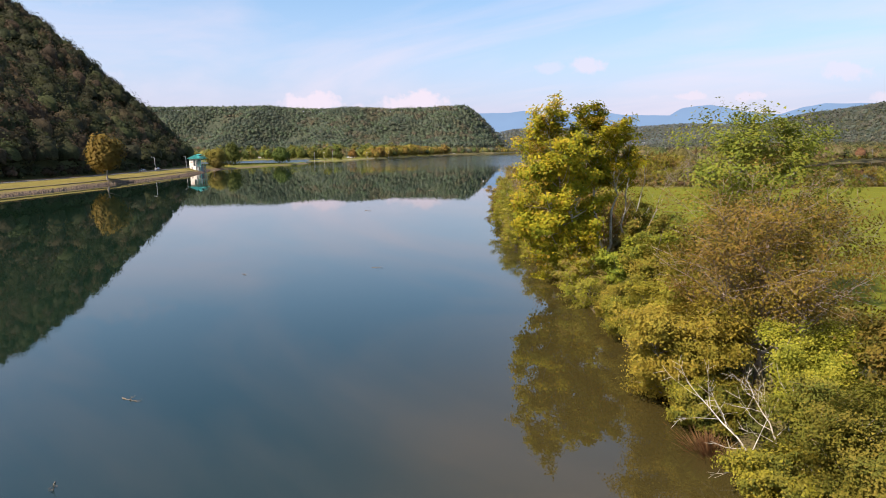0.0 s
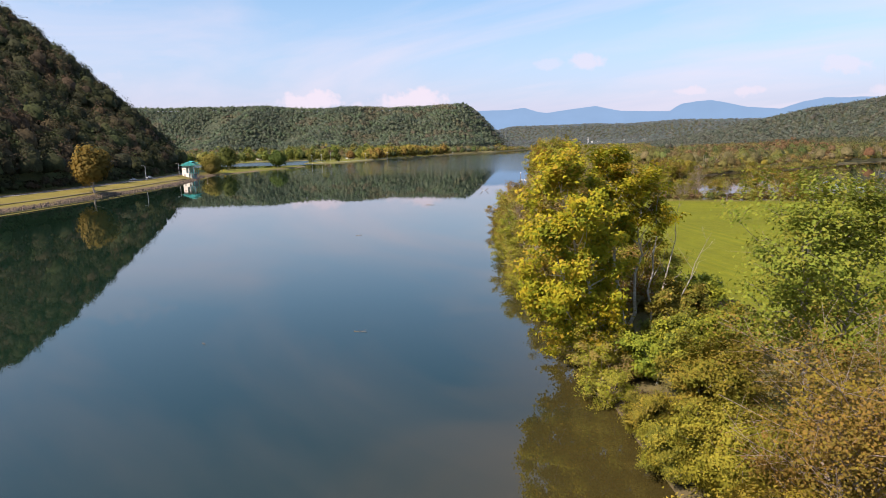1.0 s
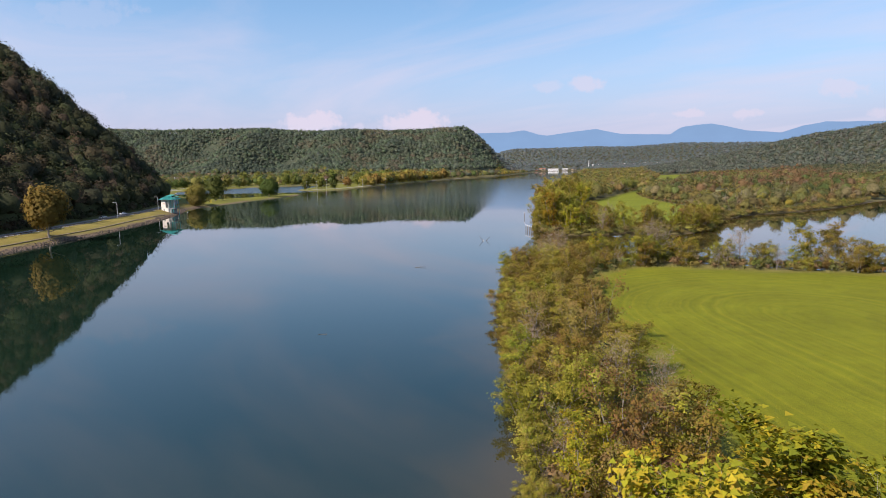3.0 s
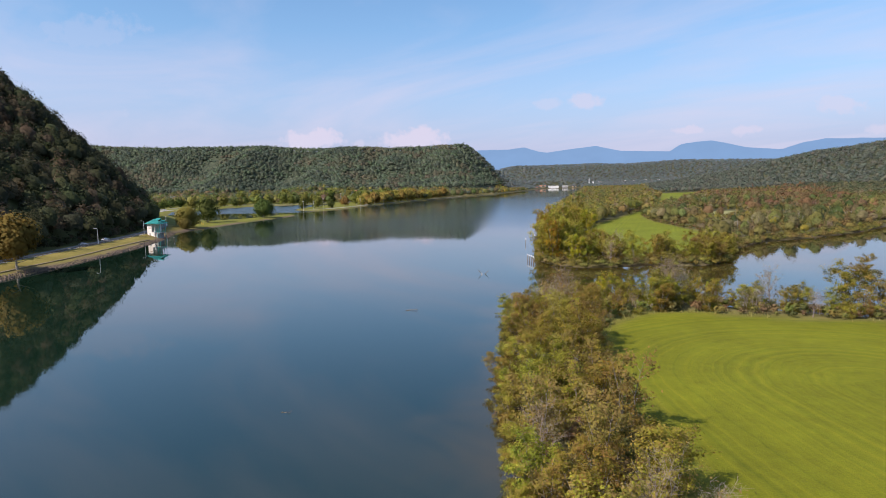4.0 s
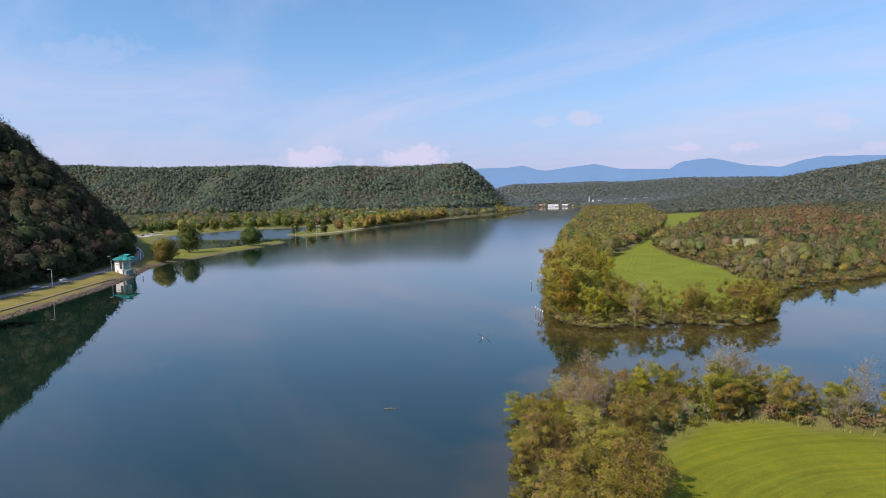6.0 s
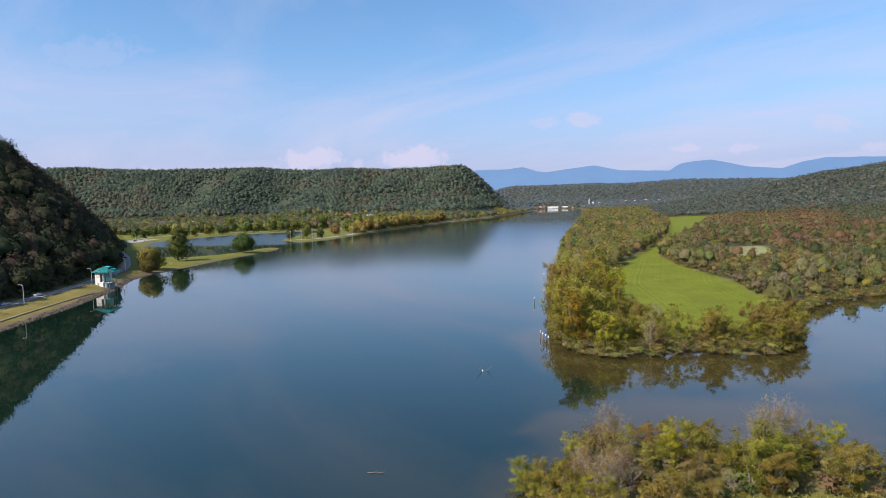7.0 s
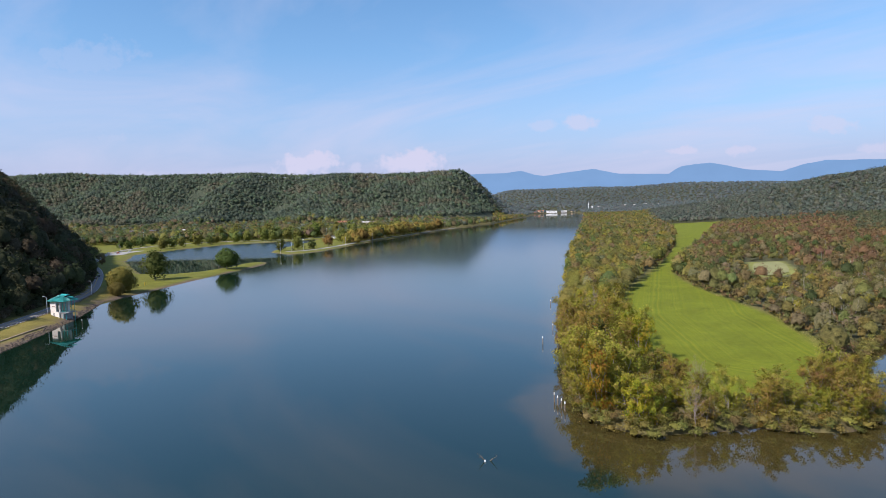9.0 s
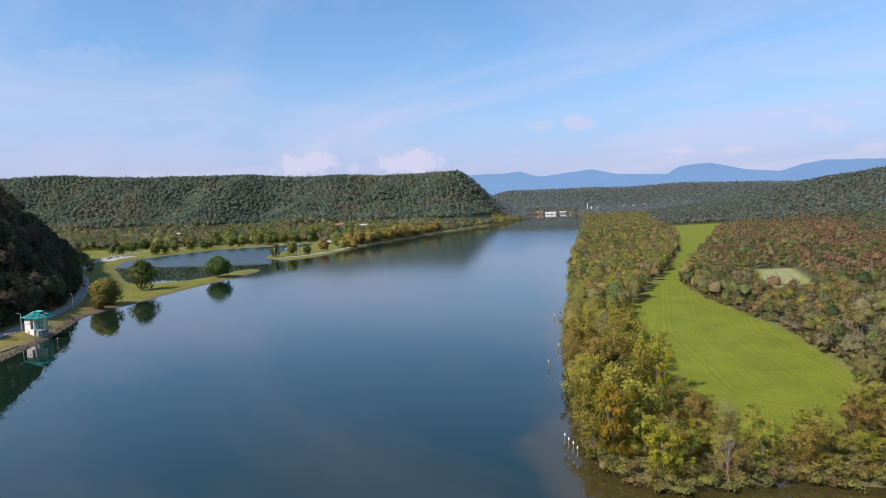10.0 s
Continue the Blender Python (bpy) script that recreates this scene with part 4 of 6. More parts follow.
# ---- single trees ----
def grow(rng, h, r, twig_wood=True, base=0.18, limbs=16, twigs=5, per_twig=22, spread=0.10, trunk=0.02, lean=(0, 0), steep=(25, 65), profile=0.7, bare=0.0):
    """Limbs as rows for tubes() and the places of leaves, of one stem from the origin."""
    segs, at = [], []
    steps, thin = (4, 0.68) if twig_wood else (2, 0.46)
    pts = [np.zeros(3)]
    for i in range(1, 9):
        f = i / 8
        pts.append(np.array([lean[0] * h * f + rng.normal(0, 0.012) * h, lean[1] * h * f + rng.normal(0, 0.012) * h, 0.94 * h * f]))
    rad = [h * trunk * (1 - 0.9 * i / 8) for i in range(9)]
    rad[0] *= 1.35
    for i in range(8):
        segs.append((*pts[i], *pts[i + 1], rad[i], rad[i + 1]))
    for n in range(limbs):
        f = base + (0.98 - base) * ((n + rng.uniform(0, 0.8)) / limbs)
        k = min(int(f * 8), 7)
        a = pts[k] + (pts[k + 1] - pts[k]) * (f * 8 - k)
        az = n * 2.4 + rng.uniform(-0.5, 0.5)
        el = radians(steep[0] + (steep[1] - steep[0]) * f + rng.normal(0, 9))
        g = (f - base) / (1 - base)
        length = r * (profile + (1 - profile) * math.sin(math.pi * min(1, g * 0.8 + 0.25))) * rng.uniform(0.7, 1.15) * (1 - 0.62 * g ** 3) / max(0.45, math.cos(el))
        length = min(length, 1.35 * r)
        d = np.array([math.cos(az) * math.cos(el), math.sin(az) * math.cos(el), math.sin(el)])
        p, w = a, max(0.012, rad[k] * 0.5)
        line = [p]
        for j in range(steps):
            d = d + rng.normal(0, 0.13, 3) + np.array([0, 0, 0.04])
            d /= np.linalg.norm(d)
            q = p + d * length / steps
            segs.append((*p, *q, w, w * thin))
            p, w = q, w * thin
            line.append(p)
        for j in range(twigs):
            s = rng.uniform(0.3, 1.0) * steps
            i = min(int(s), steps - 1)
            b = line[i] + (line[i + 1] - line[i]) * (s - i)
            e = d * 0.6 + rng.normal(0, 0.6, 3) + np.array([0, 0, 0.12])
            e /= np.linalg.norm(e)
            c = b + e * length * rng.uniform(0.16, 0.36)
            if twig_wood:
                segs.append((*b, *c, max(0.008, w * 0.7), 0.006))
            if rng.uniform() < bare:
                continue
            m = int(per_twig * rng.uniform(0.5, 1.5))
            t = rng.uniform(0.25, 1.1, (m, 1))
            at.append(b + (c - b) * t + rng.normal(0, spread * r, (m, 3)) * np.array([1, 1, 0.75]))
    segs, at = np.array(segs), (np.concatenate(at) if at else np.zeros((0, 3)))
    top = h / max(segs[:, 5].max(), at[:, 2].max() if len(at) else 0)
    segs[:, [2, 5]] *= top
    at[:, 2] *= top
    return segs, at


def tree(name, rng, stems, colours, leaf, bark, label, category="tree", jitter=0.16, sides=5, up=0.5, k=4):
    """A tree or shrub of one or more stems: trunk and limbs, and a crown of leaves."""
    root = new(name)
    segs, at = [], []
    for dx, dy, kw in stems:
        s, a = grow(rng, **kw)
        off = np.array([dx, dy, 0])
        s[:, :3] += off
        s[:, 3:6] += off
        segs.append(s), at.append(a + off)
    segs, at = np.concatenate(segs), np.concatenate(at)
    thin = segs[:, 6] < 0.03
    v, f = tubes(segs[~thin], sides)
    if thin.any():
        w, g = tubes(segs[thin], 3)
        f = np.concatenate([f, g + len(v)])
        v = np.concatenate([v, w])
    link("trunk", faces_mesh("trunk", v, f, None, True), bark, root)
    if len(at):
        at = at[at[:, 2] > 0.12]
        # clumps of leaves share a shade of colour
        clump = np.floor(at / 0.9).astype(int) @ np.array([7, 131, 1009])
        pick = np.array(colours)[np.abs(clump * 2654435761 >> 7) % len(colours)]
        pick = np.where(rng.uniform(size=(len(at), 1)) < 0.35, np.array(colours)[rng.integers(0, len(colours), len(at))], pick)
        tint = np.clip(pick * rng.uniform(1 - jitter, 1 + jitter, (len(at), 1)), 0, 1)
        # each leaf leans outwards from the heart of its bough
        top = at[:, 2].max()
        heart = np.floor(at / (0.16 * top) + 0.5) * 0.16 * top
        out = (at - heart) / (0.1 * top) + 1.1 * (at - np.array([at[:, 0].mean(), at[:, 1].mean(), 0.42 * top])) / (0.3 * top)
        out /= np.linalg.norm(out, axis=1, keepdims=True) + 1e-9
        v, f, c, o = leaves(rng, at, leaf, tint, up, 0.68 if k == 4 else 0.9, out * 1.2, 0.5, k)
        link("crown", faces_mesh("crown", v, f, c, normals=o), LEAF, root)
    tagged(root, label, category)
    return root


def stand_at(ob, x, y, turn=0.0, size=1.0, tall=None, sink=0.1):
    return Matrix.LocRotScale((x, y, max(height(x, y), -0.4) - sink), Euler((0, 0, turn)), (size, size, tall or size))


def place(ob, x, y, turn=0.0, size=1.0, tall=None):
    ob.matrix_basis = stand_at(ob, x, y, turn, size, tall)
    return ob


SYC = [(0.322, 0.262, 0.020), (0.223, 0.211, 0.016), (0.384, 0.267, 0.022), (0.277, 0.238, 0.018), (0.179, 0.187, 0.016), (0.339, 0.206, 0.027)]
OLIVE = [(0.280, 0.246, 0.029), (0.238, 0.218, 0.026), (0.318, 0.260, 0.036), (0.198, 0.190, 0.024)]
BROWNISH = [(0.277, 0.207, 0.038), (0.242, 0.189, 0.036), (0.304, 0.211, 0.050), (0.198, 0.167, 0.031)]
GREEN = [(0.176, 0.184, 0.020), (0.144, 0.158, 0.020), (0.221, 0.214, 0.025), (0.225, 0.200, 0.025)]
DULL = [(0.185, 0.165, 0.024), (0.150, 0.145, 0.022), (0.215, 0.178, 0.030), (0.130, 0.135, 0.022)]
RUST = [(0.25, 0.165, 0.055), (0.22, 0.165, 0.05), (0.28, 0.195, 0.055), (0.21, 0.175, 0.045)]

rng = np.random.default_rng(3)
place(tree("sycamore", rng, [
    (0.4, 0.0, dict(h=18.8, r=3.8, base=0.56, limbs=22, twigs=6, per_twig=84, spread=0.08, trunk=0.013, lean=(-0.02, 0.07), steep=(15, 60))),
    (-1.0, -0.8, dict(h=19.2, r=4.4, base=0.42, limbs=26, twigs=6, per_twig=84, spread=0.08, trunk=0.012, lean=(-0.24, -0.15), steep=(10, 58))),
    (-1.8, -1.4, dict(h=13.5, r=4.4, base=0.20, limbs=22, twigs=6, per_twig=80, spread=0.085, trunk=0.013, lean=(-0.36, -0.16), steep=(-5, 45))),
    (-1.4, -1.8, dict(h=8.0, r=4.2, base=0.20, limbs=20, twigs=6, per_twig=80, spread=0.085, trunk=0.016, lean=(-0.62, -0.30), steep=(-30, 25))),
    (1.2, 0.4, dict(h=17.2, r=3.3, base=0.60, limbs=18, twigs=5, per_twig=76, spread=0.08, trunk=0.012, lean=(0.06, 0.04), steep=(20, 60))),
    (-0.6, 2.4, dict(h=14.5, r=3.6, base=0.30, limbs=16, twigs=6, per_twig=72, spread=0.085, trunk=0.012, lean=(-0.16, 0.14), steep=(5, 50))),
], SYC, 0.255, PALE_BARK, "tall yellow-green sycamore with several pale trunks leaning over the water", sides=6, k=3), 12.0, 60.0)
place(tree("dead_tree", rng, [
    (0, 0, dict(h=14.2, r=1.6, base=0.45, limbs=6, twigs=3, bare=1.0, trunk=0.010, lean=(0.02, 0.0), steep=(50, 70))),
    (0.4, 0.2, dict(h=13.0, r=1.8, base=0.4, limbs=6, twigs=3, bare=1.0, trunk=0.009, lean=(0.12, 0.02), steep=(45, 65))),
    (0.8, 0.0, dict(h=11.2, r=2.2, base=0.3, limbs=7, twigs=3, bare=1.0, trunk=0.009, lean=(0.26, -0.30), steep=(35, 60))),
], SYC, 0.3, DEAD_WOOD, "bare dead tree with pale grey forked stems", "tree"), 15.0, 59.8)
place(tree("tree", rng, [
    (0, 0, dict(h=13.2, r=5.4, base=0.20, limbs=30, twigs=15, per_twig=62, spread=0.085, trunk=0.017, lean=(0.0, 0.0), steep=(34, 66), bare=0.42)),
    (0.9, -0.5, dict(h=12.4, r=5.0, base=0.22, limbs=25, twigs=15, per_twig=60, spread=0.085, trunk=0.015, lean=(0.14, -0.05), steep=(32, 64), bare=0.42)),
    (-0.5, 0.6, dict(h=12.2, r=4.8, base=0.22, limbs=22, twigs=15, per_twig=62, spread=0.085, trunk=0.014, lean=(-0.13, 0.03), steep=(30, 64), bare=0.40)),
], OLIVE[:2] + BROWNISH[:2] + DULL[:1] + BROWNISH[3:], 0.105, TWIG, "airy olive-brown tree with many grey branching stems", sides=6, k=3), 15.8, 28.5)


place(tree("tree", rng, [
    (0, 0, dict(h=17.0, r=5.6, base=0.25, limbs=30, twigs=8, per_twig=66, spread=0.085, trunk=0.013, lean=(-0.06, 0.0), steep=(25, 62), bare=0.05)),
    (0.6, 0.4, dict(h=16.2, r=5.2, base=0.25, limbs=26, twigs=8, per_twig=66, spread=0.085, trunk=0.012, lean=(0.18, 0.03), steep=(25, 60), bare=0.05)),
], [(0.185, 0.225, 0.030), (0.150, 0.190, 0.026), (0.22, 0.245, 0.035), (0.215, 0.215, 0.030)], 0.20, BARK, "fresh green tree with an open crown beside the meadow", sides=6, k=3), 21.2, 44.5)


def shrub(rng, h, r, colours, leaf, per=26, stems=5, limbs=12, label="", bark=None, bare=0.05, twigs=6, fine=True, k=4):
    made = []
    for i in range(stems):
        a = i * 2.4 + rng.uniform(0, 1)
        made.append((0.03 * r * math.cos(a), 0.03 * r * math.sin(a), dict(h=h * rng.uniform(0.75, 1.0), r=r * 0.62, twig_wood=fine, base=0.04, limbs=limbs, twigs=twigs, per_twig=per, spread=0.13,
                    trunk=0.012, lean=(0.62 * r / h * math.cos(a), 0.62 * r / h * math.sin(a)), steep=(5, 60), bare=bare)))
    return tree("shrub", rng, made, colours, leaf, bark or BARK, label, "shrub", sides=5 if fine else 3, k=k if fine else 3)


place(shrub(rng, 7.2, 4.0, [(0.36, 0.30, 0.04), (0.31, 0.275, 0.036), (0.28, 0.265, 0.034)], 0.12, 100, 6, 17, "yellow-olive willowy shrub overhanging the water", k=3), 11.6, 28.0)
place(shrub(rng, 6.2, 3.4, OLIVE, 0.13, 88, 6, 16, "olive-green willowy shrub on the muddy bank", k=3), 13.4, 36.5)
place(shrub(rng, 6.4, 3.6, OLIVE + GREEN, 0.15, 80, 6, 14, "olive-green willowy shrub on the muddy bank", k=3), 14.6, 44.0)
place(shrub(rng, 6.6, 3.0, OLIVE + DULL, 0.17, 70, 6, 14, "olive-green leafy shrub at the foot of the sycamore", k=3), 15.6, 51.0)
place(shrub(rng, 7.6, 3.0, DULL + BROWNISH, 0.17, 66, 6, 14, "olive-brown leafy shrub at the foot of the sycamore", k=3), 16.6, 57.5)
place(shrub(rng, 6.0, 3.2, DULL, 0.092, 165, 6, 16, "yellow-green leafy shrub at the foot of the bank", k=3), 14.8, 15.5)
place(shrub(rng, 6.5, 3.6, DULL, 0.15, 80, 6, 14, "leafy green shrub beside the meadow", k=3), 19.5, 21.0)
place(shrub(rng, 5.5, 3.4, OLIVE + GREEN, 0.15, 80, 6, 14, "leafy green shrub beside the meadow", k=3), 18.6, 36.0)
place(shrub(rng, 5.0, 2.8, DULL, 0.095, 160, 5, 14, "yellow-green leafy shrub on the muddy bank", k=3), 15.6, 20.2)
place(shrub(rng, 5.5, 3.0, OLIVE, 0.10, 150, 5, 14, "yellow-green leafy shrub on the muddy bank", k=3), 16.6, 24.2)
place(shrub(rng, 4.6, 3.0, GREEN, 0.22, 40, 6, 13, "leafy green shrub beneath the sycamore"), 13.2, 53.0)
place(shrub(rng, 6.0, 3.4, OLIVE + GREEN, 0.22, 40, 6, 13, "leafy green shrub beside the meadow", k=3), 18.2, 54.0)
place(shrub(rng, 6.8, 3.4, OLIVE, 0.22, 40, 6, 13, "leafy green shrub beside the meadow", k=3), 19.6, 63.0)

for x, y, h in ((12.6, 18.2, 3.2), (11.9, 25.0, 3.4), (11.6, 32.0, 3.6), (11.3, 39.5, 3.8), (11.2, 44.5, 3.6)):
    place(shrub(rng, h, 2.4, OLIVE + DULL, 0.105, 110, 5, 12, "low olive willowy bush trailing over the water", k=3), x, y)

# patterns for the wooded strip, each then planted several times
PATTERNS = {}


def pattern(key, make):
    ob = make()
    PATTERNS[key] = [ob, False]


def plant(key, x, y, turn, size=1.0, tall=None, group=""):
    ob, used = PATTERNS[key]
    m = stand_at(ob, x, y, turn, size, tall)
    if used:
        out = copy_thing(ob, m)
    else:
        ob.matrix_basis, PATTERNS[key][1], out = m, True, ob
    if group:
        out["group"] = group
    return out


def patterns(tag, leaf, per, limbs, stems):
    k = dict(fine=False, twigs=5)
    pattern("olive" + tag, lambda: shrub(rng, 9.0, 4.2, OLIVE + BROWNISH, leaf, per, stems, limbs, "olive-green bushy tree on the lake bank", **k))
    pattern("tawny" + tag, lambda: shrub(rng, 8.5, 4.0, OLIVE + RUST, leaf, per, stems, limbs, "tawny olive bushy tree on the lake bank", bare=0.1, **k))
    pattern("green" + tag, lambda: shrub(rng, 9.5, 4.0, GREEN + OLIVE, leaf, per, stems, limbs, "fresh green bushy tree on the lake bank", **k))
    pattern("rust" + tag, lambda: shrub(rng, 8.0, 4.0, RUST + BROWNISH, leaf * 0.9, int(per * 0.8), stems, limbs, "rust-brown thinning tree on the lake bank", bare=0.2, **k))
    pattern("gold" + tag, lambda: shrub(rng, 10.0, 4.2, SYC, leaf * 1.1, per, stems, limbs, "yellow-green leafy tree on the lake bank", **k))
    pattern("dim" + tag, lambda: shrub(rng, 4.6, 3.2, OLIVE + BROWNISH, leaf * 0.8, int(per * 0.8), stems, limbs, "low tangled olive-brown bush on the lake bank", **k))


patterns("", 0.205, 31, 10, 4)
patterns("_far", 0.26, 24, 9, 4)
for tag, per in (("", 3), ("_far", 2)):
    pattern("bare" + tag, lambda: tree("bare_tree", rng, [(0, 0, dict(h=8.0, r=2.8, base=0.25, limbs=18, twigs=13, per_twig=per, bare=0.75, trunk=0.012, steep=(35, 68), spread=0.1)),
                                                 (0.6, 0.2, dict(h=7.0, r=2.2, base=0.25, limbs=12, twigs=12, per_twig=per, bare=0.75, trunk=0.012, lean=(0.1, 0), steep=(35, 68), spread=0.1))],
                              RUST, 0.22, TWIG, "nearly bare grey-brown tree with a few brown leaves", sides=3))


def along(line, gap, r, jitter):
    """Places at even steps along a line, each moved a little."""
    out = []
    for (ax, ay), (bx, by) in zip(line, line[1:]):
        n = max(1, int(round(math.hypot(bx - ax, by - ay) / gap)))
        for i in range(n):
            out.append((ax + (bx - ax) * (i + 0.5) / n + r.normal(0, jitter), ay + (by - ay) * (i + 0.5) / n + r.normal(0, jitter)))
    return out


def strip_trees():
    r = np.random.default_rng(21)
    strip = "trees of the wooded bank"
    x, y = scatter(r, 3, 40, 72, 232, 5.5, lambda x, y: (land(x, y)[1] > 1.0) & (signed(FIELD_A, x, y) < -2.0) & (x < 36))
    for a, b in zip(x, y):
        key = r.choice(["olive", "green", "rust", "tawny", "gold", "bare"], p=[0.30, 0.18, 0.12, 0.22, 0.06, 0.12])
        s = r.uniform(0.75, 1.12)
        if b > 196:
            s *= 0.72
        elif 90 < b < 185:
            s *= 1.12
        plant(key, a, b, r.uniform(0, 6.3), s, s * r.uniform(0.9, 1.15), strip)
    # bushes hanging over the water's edge
    for a, b in along([(9.5, 48), (8, 70), (4.2, 84), (3.0, 120), (3.2, 170), (6, 207), (16, 221), (30, 223), (48, 218), (66, 209), (82, 201), (110, 195), (150, 203)], 3.6, r, 0.7):
        s = r.uniform(0.55, 0.95)
        plant(r.choice(["dim", "olive", "green", "tawny"], p=[0.55, 0.2, 0.15, 0.1]), a, b, r.uniform(0, 6.3), s * 0.95, s * 0.85, "bushes at the water's edge")
    # hedge between meadow and channel
    x, y = scatter(r, 36, 150, 186, 226, 5.2, lambda x, y: (land(x, y)[1] > 0.6) & (signed(FIELD_A, x, y) < -1))
    for a, b in zip(x, y):
        key = r.choice(["olive", "green", "rust", "dim", "bare"], p=[0.26, 0.28, 0.1, 0.22, 0.14])
        s = r.uniform(0.6, 1.0)
        plant(key, a, b, r.uniform(0, 6.3), s, s * r.uniform(0.95, 1.25), "hedge trees")
    for key, a, b, s in (("bare", 66.5, 206, 1.45), ("bare", 64.5, 205, 1.1), ("bare", 44.5, 212, 1.6), ("bare", 46.5, 213, 1.45), ("bare", 42.0, 211, 1.3), ("bare", 49.0, 214, 1.35), ("bare", 18.8, 216, 1.3), ("bare", 20.6, 217.5, 1.1), ("bare", 14.9, 194, 1.35),
                         ("bare", 17.5, 197, 1.25), ("bare", 12.5, 197.5, 1.2), ("rust", 16.0, 201, 1.1), ("rust", 13.5, 205, 1.0), ("green", 38.7, 205, 1.18), ("green", 41.0, 206.5, 0.95), ("gold", 28.4, 212, 1.0), ("gold", 57.7, 219, 0.82), ("gold", 51.5, 215, 0.9),
                         ("green", 62, 206, 0.85), ("green", 73.0, 203.5, 0.75), ("green", 7.6, 198, 1.0), ("green", 8.4, 193, 0.9), ("green", 86, 207, 1.5), ("olive", 92, 205, 1.35), ("olive", 124, 268, 0.9), ("dim", 121, 267, 1.0)):
        plant(key, a, b, s * 5, s, s * 1.1, "hedge trees")


strip_trees()


def point_trees():
    r = np.random.default_rng(31)
    group = "trees round the far meadow"
    ok = lambda x, y: (land(x, y)[1] > 0.3) & (signed(FIELD_B, x, y) < -0.8) & ((x < 0.235 * y + 5) | (y < 330))
    x, y = scatter(r, 18, 125, 286, 402, 6.4, lambda x, y: ok(x, y) & ~((y < 330) & (x > 34)))
    for a, b in zip(x, y):
        key = r.choice(["gold_far", "olive_far", "green_far", "tawny_far", "bare_far"], p=[0.13, 0.40, 0.22, 0.17, 0.08])
        s = r.uniform(0.95, 1.45)
        plant(key, a, b, r.uniform(0, 6.3), s, s * r.uniform(1.05, 1.3), group)
    x, y = scatter(r, 34, 125, 286, 330, 5.2, ok)
    for a, b in zip(x, y):
        if a <= 34:
            continue
        key = r.choice(["olive_far", "green_far", "tawny_far", "dim_far", "rust_far", "bare_far"], p=[0.34, 0.18, 0.18, 0.16, 0.07, 0.07])
        s = r.uniform(0.65, 0.95)
        plant(key, a, b, r.uniform(0, 6.3), s, s * r.uniform(0.85, 1.1), group)
    plant("bare_far", 45.0, 289.0, 1.0, 0.95, 0.95, group)

point_trees()
place(tree("oak", rng, [(0, 0, dict(h=19.0, r=7.2, base=0.14, limbs=34, twigs=8, per_twig=10, spread=0.09, trunk=0.018, steep=(15, 62)))], [(0.09, 0.11, 0.028), (0.115, 0.13, 0.032), (0.08, 0.10, 0.025)], 0.75, BARK,
           "large dark green oak at the meadow edge"), 30.5, 330.0)

# park trees on the lawn spit
lawn_tree = [(0.085, 0.11, 0.025), (0.10, 0.125, 0.03), (0.07, 0.095, 0.025)]


def round_tree(h, r, colours, label, leaf=0.115, n=3400):
    """A park tree: a short trunk with forks, and a full rounded crown."""
    root = new("park_tree")
    segs, at = grow(rng, h=h * 0.8, r=r * 0.6, twig_wood=False, base=0.12, limbs=9, twigs=1, bare=1.0, trunk=0.024, steep=(20, 62))
    v, f = tubes(segs, 6)
    link("trunk", faces_mesh("trunk", v, f, None, True), BARK, root)
    one = np.array([0.0])
    v, f, c, o = crowns(rng, one, one, one + h, one + r, np.array([colours[0]]), n, leaf, -0.03, 0.58, 0.2, 16)
    pick = np.array(colours)[rng.integers(0, len(colours), len(v) // 3 + 1)]
    c = c * 0.6 + 0.4 * np.repeat(pick, 3, axis=0)[: len(v)]
    v[:, 2] -= land(one, one)[0][0]
    link("crown", faces_mesh("crown", v, f, c, normals=o), LEAF, root)
    tagged(root, label, "tree")
    return root


def plain_tree(h, r, colours, label, leaf=0.26):
    return round_tree(h, r, colours, label, leaf, 320)


place(round_tree(24.0, 11.6, lawn_tree, "rounded dark green tree on the park lawn"), -270, 612)
place(round_tree(20.5, 12.2, lawn_tree, "rounded dark green tree on the park lawn"), -247, 693)
place(round_tree(18.0, 11.4, [(0.19, 0.155, 0.035), (0.21, 0.145, 0.035), (0.14, 0.13, 0.03)], "broad olive-brown tree beside the water"), -254, 542)
place(round_tree(9.0, 5.6, [(0.18, 0.15, 0.035), (0.13, 0.125, 0.03)], "broad olive-brown tree beside the water"), -247, 527)
place(round_tree(23.0, 10.5, [(0.20, 0.150, 0.03), (0.165, 0.135, 0.03), (0.23, 0.155, 0.035)], "yellowing bushy tree on the rocky road bank"), -192.0, 286)


# ---- road along the bank ----
def smooth_line(line, n):
    """A rounded way through the points (Catmull-Rom), n steps to each stretch."""
    p = [np.array(q, float) for q in line]
    p = [2 * p[0] - p[1], *p, 2 * p[-1] - p[-2]]
    out = []
    for a, b, c, d in zip(p, p[1:], p[2:], p[3:]):
        for i in range(n):
            t = i / n
            out.append(0.5 * (2 * b + (c - a) * t + (2 * a - 5 * b + 4 * c - d) * t * t + (3 * b - a - 3 * c + d) * t ** 3))
    return np.array(out + [p[-2]])


WAY = smooth_line(ROAD_LINE, 10)


def sides(line):
    d = np.gradient(line, axis=0)
    d /= np.linalg.norm(d, axis=1, keepdims=True)
    return np.c_[d[:, 1], -d[:, 0]]


